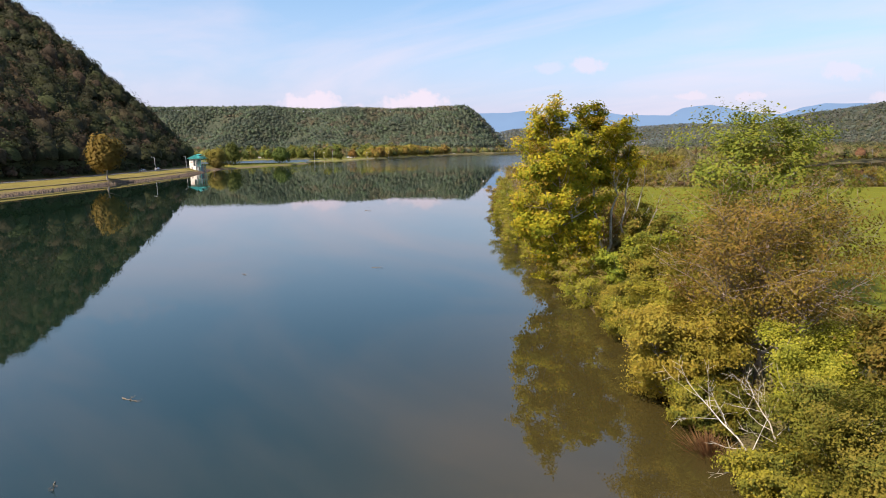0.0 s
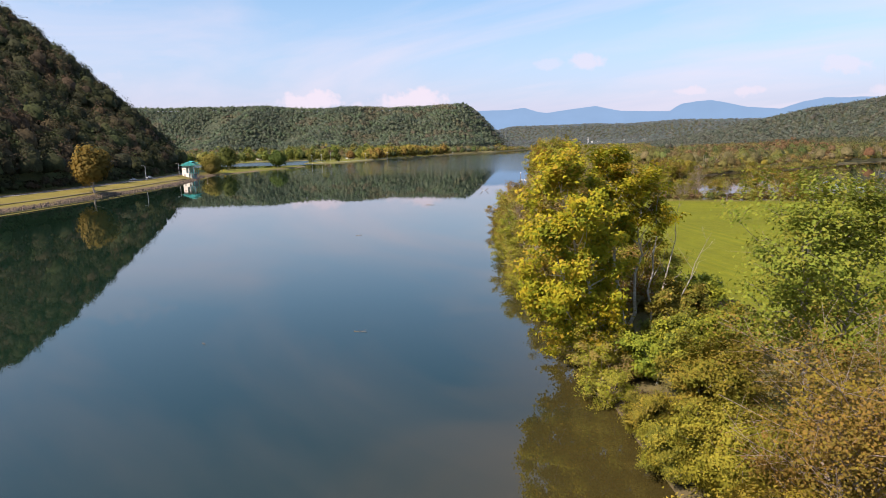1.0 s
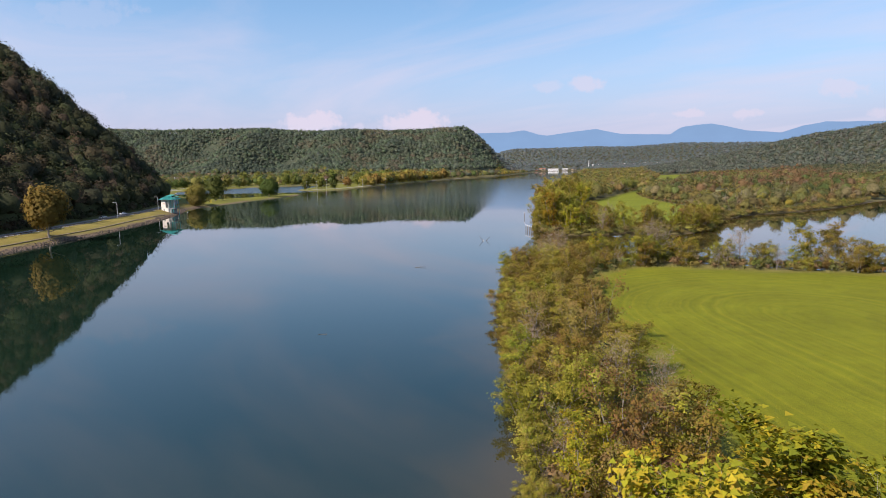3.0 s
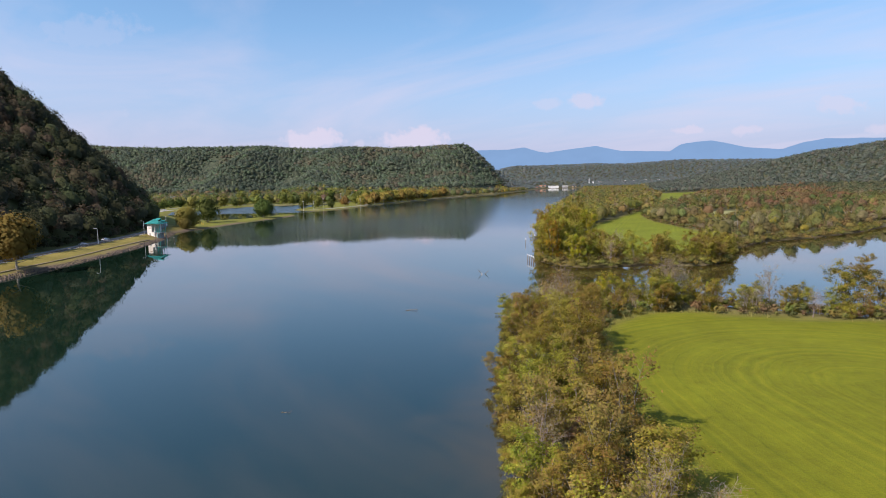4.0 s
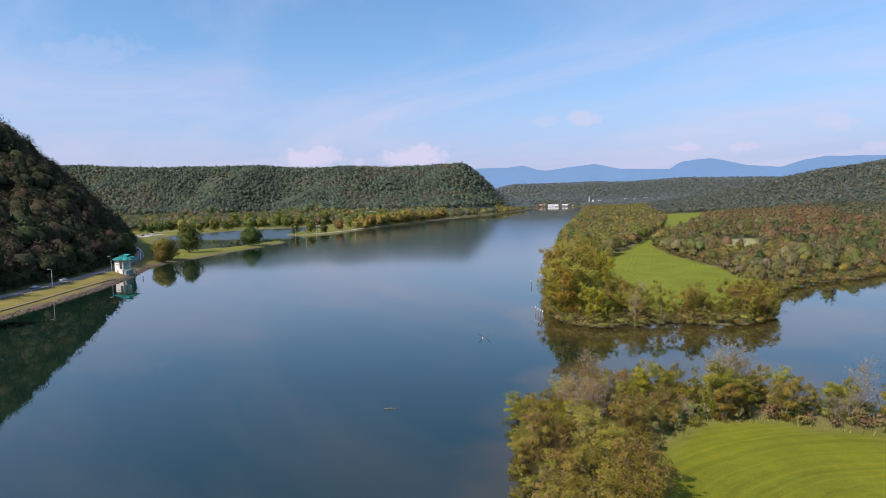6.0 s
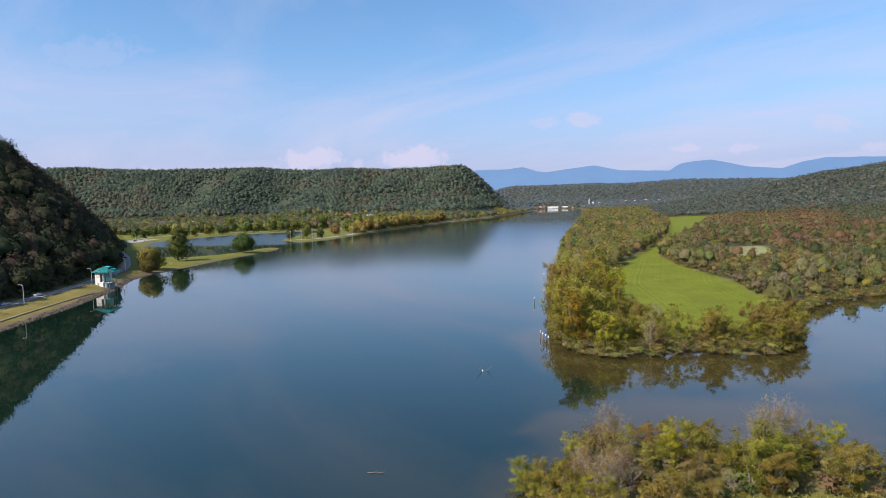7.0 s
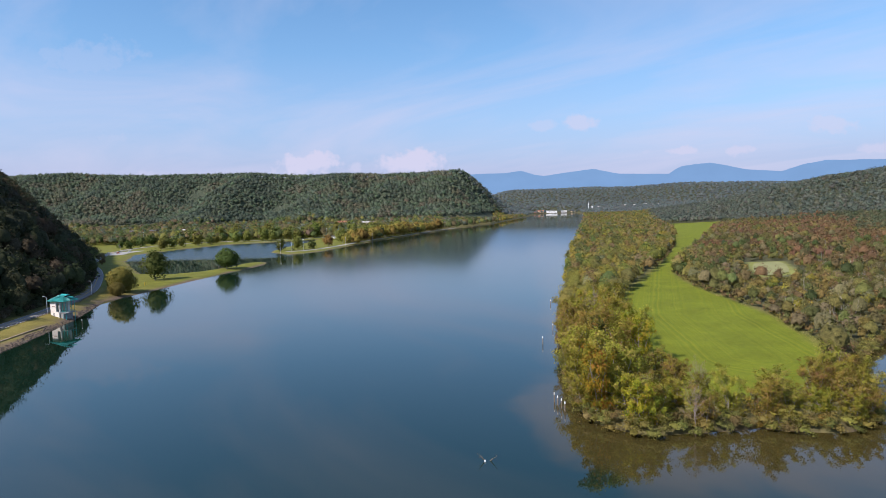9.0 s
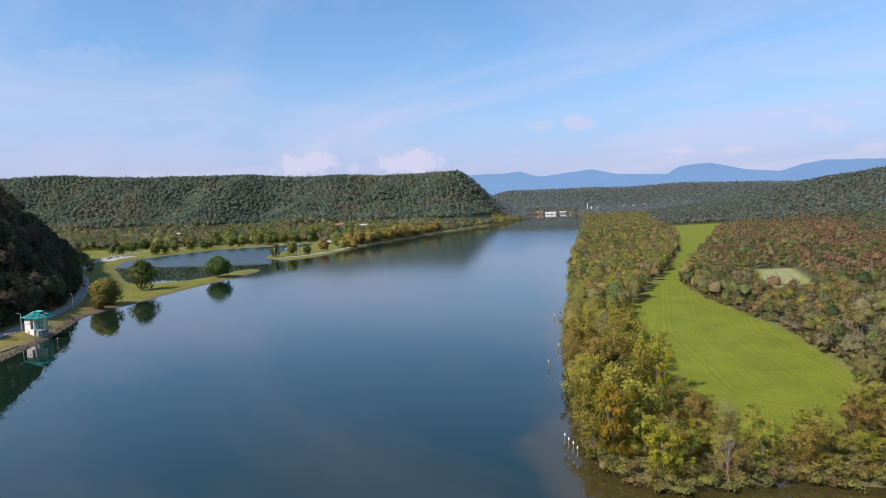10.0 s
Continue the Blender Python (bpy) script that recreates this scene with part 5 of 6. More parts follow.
def way_height(line):
    s = sides(line)
    z = np.max([land(*(line + s * o).T)[0] for o in (-5, -2.5, 0, 2.5, 5)], axis=0)
    return np.convolve(np.r_[[z[0]] * 3, z, [z[-1]] * 3], np.ones(7) / 7, "valid")


ROAD_Z = np.maximum(way_height(WAY), 1.3)


def ribbon(name, a, b, lift, mat, first=0, last=None, dash=0, thick=0.0):
    """A strip between two offsets from the road's middle."""
    line, z = WAY[first:last], ROAD_Z[first:last]
    s = sides(WAY)[first:last]
    bm = bmesh.new()
    rows = []
    for p, q, h in zip(line, s, z):
        rows.append([bm.verts.new((*(p + q * a), h + lift)), bm.verts.new((*(p + q * b), h + lift))])
    for i, (u, v) in enumerate(zip(rows, rows[1:])):
        if not dash or i % dash == 0:
            bm.faces.new((u[0], u[1], v[1], v[0]))
    if thick:
        g = bmesh.ops.extrude_face_region(bm, geom=list(bm.faces))
        bmesh.ops.translate(bm, verts=[e for e in g["geom"] if isinstance(e, bmesh.types.BMVert)], vec=(0, 0, -thick))
        bmesh.ops.recalc_face_normals(bm, faces=list(bm.faces))
    return part(name, bm, mat)


road = tagged(ribbon("road", -4.2, 4.2, 0.10, ASPHALT, thick=0.5), "grey two-lane asphalt road along the wooded hill", "road", kind="structure")
for off, mat, d in ((3.8, PAINT, 0), (-3.8, PAINT, 0), (0.15, YELLOW_PAINT, 0), (-0.15, YELLOW_PAINT, 0)):
    tagged(ribbon("road_line", off - 0.07, off + 0.07, 0.108, mat), "painted line along the asphalt road", "road line", kind="structure")


def guard_rail(first, last):
    root = new("guard_rail")
    line = WAY[first:last] + sides(WAY)[first:last] * 5.0
    z = ROAD_Z[first:last]
    bm = bmesh.new()
    prev = None
    for p, h in zip(line, z):
        ring = [bm.verts.new((p[0] + dx, p[1], h + dz)) for dx, dz in ((0.05, 0.52), (-0.03, 0.60), (0.05, 0.68), (-0.03, 0.76), (0.05, 0.84))]
        if prev:
            for i in range(4):
                bm.faces.new((prev[i], prev[i + 1], ring[i + 1], ring[i]))
        prev = ring
    bmesh.ops.solidify(bm, geom=list(bm.faces), thickness=0.02)
    part("rail", bm, RUSTED_RAIL, root, "weathered brown steel rail")
    mesh = None
    length = np.r_[0, np.cumsum(np.linalg.norm(np.diff(line, axis=0), axis=1))]
    for s in np.arange(1, length[-1], 3.8):
        x, y, h = np.interp(s, length, line[:, 0]), np.interp(s, length, line[:, 1]), np.interp(s, length, z)
        if mesh is None:
            ob = part("post", boxed(-0.14, 0.02, -0.09, 0.09, -0.9, 0.9, bevel=0.015), POST_WOOD, root, "dark timber post")
            mesh = ob.data
        else:
            ob = link("post", mesh, None, root)
        ob.location = (x - 0.06, y, h)
    tagged(root, "weathered brown steel guard rail on dark timber posts", "guard rail")


guard_rail(12, 62)


def street_lamp(x, y, turn, size=1.0):
    root = new("street_lamp")
    bm = bmesh.new()
    box(bm, -0.25, 0.25, -0.25, 0.25, -0.4, 0.15, bevel=0.03)
    part("base", bm, GREY_WALL, root)
    bm = bmesh.new()
    rod(bm, (0, 0, 0.1), (0, 0, 8.2), 0.15, 0.11)
    part("pole", bm, LAMP_HEAD, root)
    bm = bmesh.new()
    pts = [(0, 0, 8.15), (-0.15, 0, 8.6), (-0.6, 0, 8.9), (-1.3, 0, 9.02), (-1.9, 0, 9.05)]
    for a, b in zip(pts, pts[1:]):
        rod(bm, a, b, 0.085, 0.075, 6)
    arm = part("arm", bm, LAMP_HEAD, root)
    bm = bmesh.new()
    box(bm, -2.65, -1.85, -0.17, 0.17, 8.95, 9.12, bevel=0.06)
    part("lamp_head", bm, LAMP_HEAD, arm, "flat grey lamp head")
    root.matrix_basis = pose(x, y, height(x, y), 0, 0, turn) @ Matrix.Diagonal((size, size, size, 1))
    return tagged(root, "grey steel street lamp with a curved arm over the road", "street lamp", "lamps along the road")


for x, y, turn in ((-217.8, 375, -8), (-233.6, 446, -14), (-256.5, 515, -28), (-484, 862, -30), (-546, 1000, -10)):
    street_lamp(x, y, turn)


# ---- intake house ----
def intake_house():
    root = new("pump_house")
    # tower walls with an open side towards the lake
    bm = bmesh.new()
    box(bm, -3.0, -2.7, -3.0, 3.0, -2.0, 8.3)
    box(bm, -2.7, 0.5, -3.0, -2.7, -2.0, 8.3)
    box(bm, 0.5, 2.4, -3.0, -2.7, -2.0, 2.9)
    box(bm, 0.5, 2.4, -3.0, -2.7, 7.5, 8.3)
    box(bm, -2.7, 2.4, 2.7, 3.0, -2.0, 8.3)
    box(bm, 2.1, 2.4, -2.7, 2.7, -2.0, 2.6)
    box(bm, 2.1, 2.4, -2.7, 2.7, 7.4, 8.3)
    box(bm, 2.1, 2.4, -2.7, -1.9, 2.6, 7.4)
    box(bm, 2.1, 2.4, 1.9, 2.7, 2.6, 7.4)
    part("wall", bm, WHITE_WALL, root, "off-white painted block wall")
    part("floor_slab", boxed(-2.7, 2.1, -2.7, 2.7, 2.3, 2.6), GREY_WALL, root)
    part("door", boxed(-1.4, -0.3, -3.06, -2.98, 0.1, 2.3, bevel=0.02), GREY_WALL, root, "grey metal door")
    sign = part("sign", boxed(-1.9, 0.1, -3.05, -2.98, 5.2, 5.9, bevel=0.01), mottled("weathered_sign", (0.52, 0.42, 0.34), (0.66, 0.56, 0.48), 2, 0.8), root, "faded brown sign with a line of letters too small to read")
    part("lettering", boxed(-1.7, -0.1, -3.07, -3.04, 5.45, 5.62), POST_WOOD, sign)
    # gallery over the water
    deck = part("gallery", boxed(2.4, 6.3, -2.6, 2.6, 2.2, 2.5, bevel=0.02), GREY_WALL, root, "grey concrete gallery")
    part("chamber", boxed(2.4, 4.6, -2.4, 2.4, -2.0, 2.2, bevel=0.03), GREY_WALL, root, "dark grey concrete intake chamber")
    for y in (-2.4, 2.4):
        for x in (4.2, 6.1):
            bm = bmesh.new()
            rod(bm, (x, y, -3.5), (x, y, 8.3), 0.13, sides=8)
            part("post", bm, TEAL, root, "teal painted steel post")
    for z in (2.95, 3.45):
        bm = bmesh.new()
        for a, b in (((2.4, -2.4, z), (6.1, -2.4, z)), ((6.1, -2.4, z), (6.1, 2.4, z)), ((6.1, 2.4, z), (2.4, 2.4, z))):
            rod(bm, a, b, 0.04, sides=6)
        part("railing", bm, TEAL, deck)
    # hipped metal roof, its cap and the ribs
    bm = bmesh.new()
    eave = [bm.verts.new(p) for p in ((-4.2, -4.2, 8.1), (7.3, -4.2, 8.1), (7.3, 4.2, 8.1), (-4.2, 4.2, 8.1))]
    top = [bm.verts.new(p) for p in ((0.0, -0.5, 10.8), (2.8, -0.5, 10.8), (2.8, 0.5, 10.8), (0.0, 0.5, 10.8))]
    for i in range(4):
        bm.faces.new((eave[i], eave[(i + 1) % 4], top[(i + 1) % 4], top[i]))
    bm.faces.new(top)
    g = bmesh.ops.solidify(bm, geom=list(bm.faces), thickness=0.16)
    roof = part("roof", bm, TEAL, root, "teal metal hip roof")
    bm = bmesh.new()
    for y, z in ((-4.2, 8.1), (4.2, 8.1)):
        for f in np.linspace(0, 1, 16):
            a = (-4.2 + 11.5 * f, y, z + 0.05)
            b = (2.8 * f, 0.5 * (1 if y > 0 else -1), 10.85)
            rod(bm, a, b, 0.035, sides=4)
    for x, u in ((-4.2, 0.0), (7.3, 2.8)):
        for f in np.linspace(0, 1, 12):
            rod(bm, (x, -4.2 + 8.4 * f, 8.15), (u, -0.5 + f, 10.85), 0.035, sides=4)
    part("roof_seam", bm, TEAL, roof)
    bm = bmesh.new()
    box(bm, 2.0, 4.6, -0.9, 0.9, 9.4, 10.7)
    part("lantern", bm, DARK_GLASS, roof, "dark louvred roof dormer")
    bm = bmesh.new()
    v = [bm.verts.new(p) for p in ((1.6, -1.3, 10.65), (5.2, -1.3, 10.65), (5.2, 1.3, 10.65), (1.6, 1.3, 10.65), (1.6, 0, 11.25), (5.2, 0, 11.25))]
    for f in ((0, 1, 5, 4), (2, 3, 4, 5), (1, 2, 5), (3, 0, 4), (3, 2, 1, 0)):
        bm.faces.new([v[i] for i in f])
    part("dormer_roof", bm, TEAL, roof)
    bm = bmesh.new()
    box(bm, 4.4, 8.6, -0.14, 0.14, 9.75, 10.1, bevel=0.02)
    part("hoist_beam", bm, TEAL, roof, "teal steel hoist beam")
    root.matrix_basis = pose(-226.0, 446.0, 1.9, 0, 0, -14) @ Matrix.Diagonal((1.08, 1.08, 1.08, 1))
    return tagged(root, "off-white lakeside pump house with a teal metal hip roof", "pump house")


intake_house()


# ---- cars ----
def car(x, y, turn, mat, label, tall=1.0, z=None):
    root = new("car")
    bm = bmesh.new()
    # side outline swept across the width, narrowing to the roof
    side = [(-2.2, 0.35), (-2.25, 0.75), (-2.1, 0.95), (-1.6, 1.0), (-1.0, 1.42), (-0.2, 1.5), (0.55, 1.44), (1.15, 1.0), (1.95, 0.88), (2.2, 0.7), (2.2, 0.35)]
    rings = []
    for w in (-0.86, -0.62, 0.62, 0.86):
        edge = abs(w) > 0.8
        rings.append([bm.verts.new((px, w, (min(pz, 1.02) if edge else pz) * (tall if pz > 1.02 else 1))) for px, pz in side])
    for a, b in zip(rings, rings[1:]):
        for i in range(len(side)):
            j = (i + 1) % len(side)
            bm.faces.new((a[i], a[j], b[j], b[i]))
    bm.faces.new(rings[0]), bm.faces.new(rings[-1])
    bmesh.ops.remove_doubles(bm, verts=list(bm.verts), dist=0.001)
    bmesh.ops.recalc_face_normals(bm, faces=list(bm.faces))
    body = part("body", bm, mat, root)
    part("windscreen", faces_bm([(1.14, -0.66, 1.03), (1.14, 0.66, 1.03), (0.62, 0.58, 1.40 * tall), (0.62, -0.58, 1.40 * tall)]), DARK_GLASS, body)
    part("rear_window", faces_bm([(-1.62, 0.64, 1.03), (-1.62, -0.64, 1.03), (-1.1, -0.56, 1.38 * tall), (-1.1, 0.56, 1.38 * tall)]), DARK_GLASS, body)
    for w in (-1, 1):
        part("side_window", faces_bm([(-1.35, w * 0.83, 1.05), (0.95, w * 0.83, 1.05), (0.5, w * 0.68, 1.36 * tall), (-0.95, w * 0.68, 1.36 * tall)]), DARK_GLASS, body)
        part("headlight", boxed(2.14, 2.23, w * 0.62 - 0.16, w * 0.62 + 0.16, 0.62, 0.76, bevel=0.02), LAMP_HEAD, body)
    for cx in (-1.35, 1.38):
        for w in (-0.80, 0.80):
            bm = bmesh.new()
            rod(bm, (cx, w - 0.11, 0.33), (cx, w + 0.11, 0.33), 0.33, sides=16)
            wheel = part("tyre", bm, RUBBER, root)
            bm = bmesh.new()
            rod(bm, (cx, w - 0.125, 0.33), (cx, w + 0.125, 0.33), 0.19, sides=10)
            part("rim", bm, GALV, wheel)
    k = int(np.argmin(np.hypot(WAY[:, 0] - x, WAY[:, 1] - y)))
    root.matrix_basis = pose(x, y, ROAD_Z[k] + 0.11 if z is None else z, 0, 0, turn)
    return tagged(root, label, "car")


def faces_bm(points):
    """A pane a little proud of the body, with thickness."""
    bm = bmesh.new()
    f = bm.faces.new([bm.verts.new(p) for p in points])
    f.normal_update()
    mid = Vector((0, 0, 0.8))
    if f.normal.dot(f.calc_center_median() - mid) < 0:
        f.normal_flip()
        f.normal_update()
    n = f.normal.copy()
    g = bmesh.ops.extrude_face_region(bm, geom=[f])
    bmesh.ops.translate(bm, verts=[e for e in g["geom"] if isinstance(e, bmesh.types.BMVert)], vec=n * 0.03)
    return bm


SILVER, DARKCAR, REDCAR = car_paint("silver_paint", (0.62, 0.63, 0.64)), car_paint("dark_paint", (0.03, 0.035, 0.045)), car_paint("red_paint", (0.35, 0.03, 0.02))
car(-224.8, 372, 79, SILVER, "silver saloon car driving on the lakeside road")
car(-230.4, 400, 78, SILVER, "silver hatchback car driving on the lakeside road", 1.12)
car(-324, 622, 122, DARKCAR, "dark blue car on the shaded bend of the road")
car(-366, 678, 127, DARKCAR, "dark blue car on the shaded bend of the road")
car(-437, 773, 125, DARKCAR, "dark car on the sunny stretch of the road", 1.1)
car(-516, 921, 115, SILVER, "silver car on the sunny stretch of the road")
for cx, cy, turn, paint, label in ((-530, 948, 20, SILVER, "silver car parked beside the park road"), (-526, 968, 20, DARKCAR, "dark car parked beside the park road"), (-522, 985, 25, SILVER, "silver car parked beside the park road"),
                                 (-512, 942, 15, REDCAR, "red car parked beside the park road"), (-508, 962, 15, SILVER, "silver car parked beside the park road")):
    car(cx, cy, turn, paint, label, 1.1)
car(-546, 1010, 108, SILVER, "silver car on the sunny stretch of the road", 1.1)


# ---- rocks along the bank ----
def rock_bank():
    r = np.random.default_rng(8)
    x, y = scatter(r, -240, -165, 150, 530, 1.15, lambda x, y: (lambda s: (s > -0.6) & (s < 3.0 + 1.3 * rough(x, y, 9)))(signed(WEST, x, y)))
    n = len(x)
    base = np.array([(-1, -1, -1), (1, -1, -1), (1, 1, -1), (-1, 1, -1), (-0.7, -0.7, 1), (0.7, -0.7, 1), (0.7, 0.7, 1), (-0.7, 0.7, 1)], float)
    quads = np.array([(0, 1, 5, 4), (1, 2, 6, 5), (2, 3, 7, 6), (3, 0, 4, 7), (4, 5, 6, 7)])
    s = r.uniform(0.14, 0.45, (n, 1, 1)) * r.uniform(0.7, 1.2, (n, 1, 3)) * np.array([1, 1, 0.7])
    v = base[None] * (1 + r.uniform(-0.3, 0.3, (n, 8, 3))) * s
    a = r.uniform(0, 6.3, n)
    c, d = np.cos(a)[:, None], np.sin(a)[:, None]
    v = np.stack([v[..., 0] * c - v[..., 1] * d, v[..., 0] * d + v[..., 1] * c, v[..., 2]], -1)
    v += np.c_[x, y, np.maximum(land(x, y)[0], -0.1) + 0.05][:, None]
    f = (np.arange(n)[:, None, None] * 8 + quads[None]).reshape(-1, 4)
    ob = link("riprap", faces_mesh("riprap", v.reshape(-1, 3), f), ROCK)
    tagged(ob, "brown-grey broken rocks along the water's edge below the road", "rocks", kind="stuff")


rock_bank()


# ---- things in the water ----
def mooring_post(x, y, h=2.3, r=0.15):
    root = new("mooring_post")
    bm = bmesh.new()
    rod(bm, (0, 0, -3.0), (0, 0, h * 0.80), r, r * 0.97, 10)
    part("pile", bm, POST_WOOD, root, "wet dark timber pile")
    bm = bmesh.new()
    rod(bm, (0, 0, h * 0.80), (0, 0, h), r * 1.08, r * 1.05, 10)
    rod(bm, (0, 0, h), (0, 0, h + 0.12), r * 1.05, r * 0.4, 10)
    part("sleeve", bm, WHITE, root, "white painted top")
    root.location = (x, y, 0)
    return tagged(root, "timber mooring post with a white painted top standing in the lake", "post", "posts along the shore")


for x, y, h in ((15.2, 311, 2.6), (15.8, 308.5, 2.5), (16.5, 306, 2.6), (17.1, 303.5, 2.5), (18.0, 379, 3.0), (24.5, 405, 2.6), (30.0, 470, 2.5)):
    mooring_post(x, y, h)


def drift(x, y, length, turn, rngseed, label, up=0.3, thick=0.022):
    r = np.random.default_rng(rngseed)
    segs, at = grow(r, h=length, r=length * 0.25, base=0.3, limbs=6, twigs=3, bare=1.0, trunk=thick, steep=(25, 50))
    v, f = tubes(segs, 5)
    ob = link("driftwood", faces_mesh("driftwood", v, f, None, True), POST_WOOD)
    ob.matrix_basis = pose(x, y, 0.02, 90 - up * 40, 0, turn)
    return tagged(ob, label, "driftwood")


drift(-3.3, 273.0, 2.6, -70, 4, "forked dead branch sticking out of the lake", 1.2, 0.05)
drift(-2.2, 273.2, 2.2, 60, 5, "forked dead branch sticking out of the lake", 1.0, 0.05)
drift(-18.4, 18.4, 0.9, 30, 6, "small brown drifting branch on the lake", 0.1)
drift(-21.0, 27.5, 1.6, 70, 7, "thin twig drifting on calm lake water", 0.0)
drift(-14, 68, 1.4, 80, 8, "thin twig drifting on calm lake water", 0.0)
drift(-29, 64, 1.0, 50, 9, "thin twig drifting on calm lake water", 0.0)
drift(-22, 211, 3.4, 85, 10, "brown drifting log with twigs on calm water", 0.1)
drift(-30, 140, 1.8, 85, 12, "pale drifting stick on calm lake water", 0.0)
bm = bmesh.new()
bmesh.ops.create_uvsphere(bm, u_segments=14, v_segments=10, radius=0.19)
rod(bm, (0, 0, 0.15), (0, 0, 0.45), 0.04, sides=8)
buoy = part("buoy", bm, WHITE)
buoy.location = (-3.3, 272.7, 0.1)
tagged(buoy, "small white buoy caught on a dead branch", "buoy")


def fallen(x, y, turn, length, seed, up, label):
    r = np.random.default_rng(seed)
    segs, at = grow(r, h=length, r=length * 0.34, base=0.25, limbs=10, twigs=5, bare=1.0, trunk=0.010, steep=(25, 60))
    v, f = tubes(segs, 5)
    ob = link("fallen_branch", faces_mesh("fallen_branch", v, f, None, True), PALE_BARK)
    ob.matrix_basis = pose(x, y, 0.35, 90 - up, 0, turn)
    return tagged(ob, label, "branch")


fallen(12.9, 17.8, 212, 7.6, 1, 30, "pale bare fallen branches lying over the bank")
fallen(13.9, 20.0, 195, 5.5, 2, 42, "pale bare fallen branches lying over the bank")
fallen(14.6, 22.0, 160, 6.0, 3, 62, "pale bare branches rising among the bushes")
fallen(12.5, 52.0, 75, 3.0, 4, 15, "pale fallen branch trailing into the water")
fallen(5.5, 88.0, 80, 5.5, 5, 35, "grey dead branches leaning out over the water")
fallen(4.8, 168.0, 75, 6.0, 6, 30, "grey dead branches leaning out over the water")
fallen(33.0, 292.5, 170, 6.0, 7, 20, "grey fallen tree with roots at the tip of the land")


def dry_tuft(x, y, n, spread, seed):
    r = np.random.default_rng(seed)
    a, d = r.uniform(0, 6.3, n), np.abs(r.normal(0, 0.45, n)) * spread
    base = np.c_[np.cos(a) * d * 0.5, np.sin(a) * d * 0.5, np.full(n, -0.2)]
    tip = base + np.c_[np.cos(a) * d * 1.2 - 0.15, np.sin(a) * d * 1.2, r.uniform(0.5, 1.3, n)]
    side = np.c_[-np.sin(a), np.cos(a), 0 * a] * 0.022
    v = np.stack([base - side, base + side, tip], 1).reshape(-1, 3)
    tint = np.repeat(tints(r, n, [(0.24, 0.15, 0.05), (0.20, 0.13, 0.045), (0.27, 0.19, 0.07)]), 3, axis=0)
    ob = link("grass_tuft", faces_mesh("grass_tuft", v, np.arange(3 * n).reshape(n, 3), tint), LEAF)
    ob.location = (x, y, max(height(x, y), 0.0))
    tagged(ob, "rust-brown tuft of dry grass at the water's edge", "grass")


dry_tuft(11.2, 22.6, 700, 1.1, 1)
dry_tuft(12.0, 21.2, 500, 0.9, 2)


# ---- town and park across the lake ----
def house(x, y, turn, w, d, h, wall, roof_mat, label, floors=1, lift=0.0):
    root = new("house")
    part("wall", boxed(-w / 2, w / 2, -d / 2, d / 2, -11.0, h), wall, root)
    bm = bmesh.new()
    e, t = 0.6, h + 0.32 * d
    v = [bm.verts.new(p) for p in ((-w / 2 - e, -d / 2 - e, h - 0.1), (w / 2 + e, -d / 2 - e, h - 0.1), (w / 2 + e, d / 2 + e, h - 0.1), (-w / 2 - e, d / 2 + e, h - 0.1), (-w / 2 - e, 0, t), (w / 2 + e, 0, t))]
    for f in ((0, 1, 5, 4), (2, 3, 4, 5), (1, 2, 5), (3, 0, 4), (3, 2, 1, 0)):
        bm.faces.new([v[i] for i in f])
    roof = part("roof", bm, roof_mat, root)
    part("chimney", boxed(w * 0.2, w * 0.2 + 0.9, -0.4, 0.4, t - 1.6, t + 0.9), BRICK, roof)
    n = max(2, int(w / 3.2))
    for k in range(floors):
        z = 1.0 + 2.8 * k
        for i in range(n):
            c = -w / 2 + w * (i + 0.5) / n
            if k == 0 and i == n // 2:
                part("door", boxed(c - 0.5, c + 0.5, -d / 2 - 0.05, -d / 2 + 0.02, 0.05, 2.1), POST_WOOD, root)
                continue
            win = part("window", boxed(c - 0.65, c + 0.65, -d / 2 - 0.06, -d / 2 + 0.02, z, z + 1.3), WHITE, root)
            part("pane", boxed(c - 0.55, c + 0.55, -d / 2 - 0.08, -d / 2 - 0.05, z + 0.1, z + 1.2), DARK_GLASS, win)
    root.matrix_basis = pose(x, y, height(x, y) + lift, 0, 0, turn)
    return tagged(root, label, "house")


BRICK = mottled("brick", (0.22, 0.10, 0.07), (0.36, 0.18, 0.12), 3, 0.9)
TAN = mottled("tan_render", (0.50, 0.36, 0.22), (0.66, 0.50, 0.32), 1, 0.85)
DARK_ROOF = mottled("shingle_roof", (0.06, 0.055, 0.05), (0.14, 0.13, 0.12), 1.5, 0.9)
PALE_ROOF = mottled("pale_roof", (0.42, 0.40, 0.37), (0.58, 0.56, 0.52), 1, 0.8)
RED_ROOF = mottled("red_roof", (0.34, 0.13, 0.08), (0.48, 0.20, 0.13), 1, 0.85)
house(-398, 1760, 8, 24, 13, 6.5, TAN, RED_ROOF, "tan two-storey building with a reddish roof behind trees", 2, 9)
house(-378, 1790, 8, 8, 8, 6, WHITE, PALE_ROOF, "small pale house with a tall gable behind trees", 2, 6)
house(-330, 1760, 4, 26, 11, 5, TAN, PALE_ROOF, "long low tan building with a pale roof", 1, 8)
house(-322, 1800, -5, 6, 8, 6.5, WHITE, PALE_ROOF, "narrow white house among trees", 2, 5)
house(-118, 1800, 10, 20, 12, 7.5, WHITE, DARK_ROOF, "white house with a grey roof on the wooded slope", 2, 6)
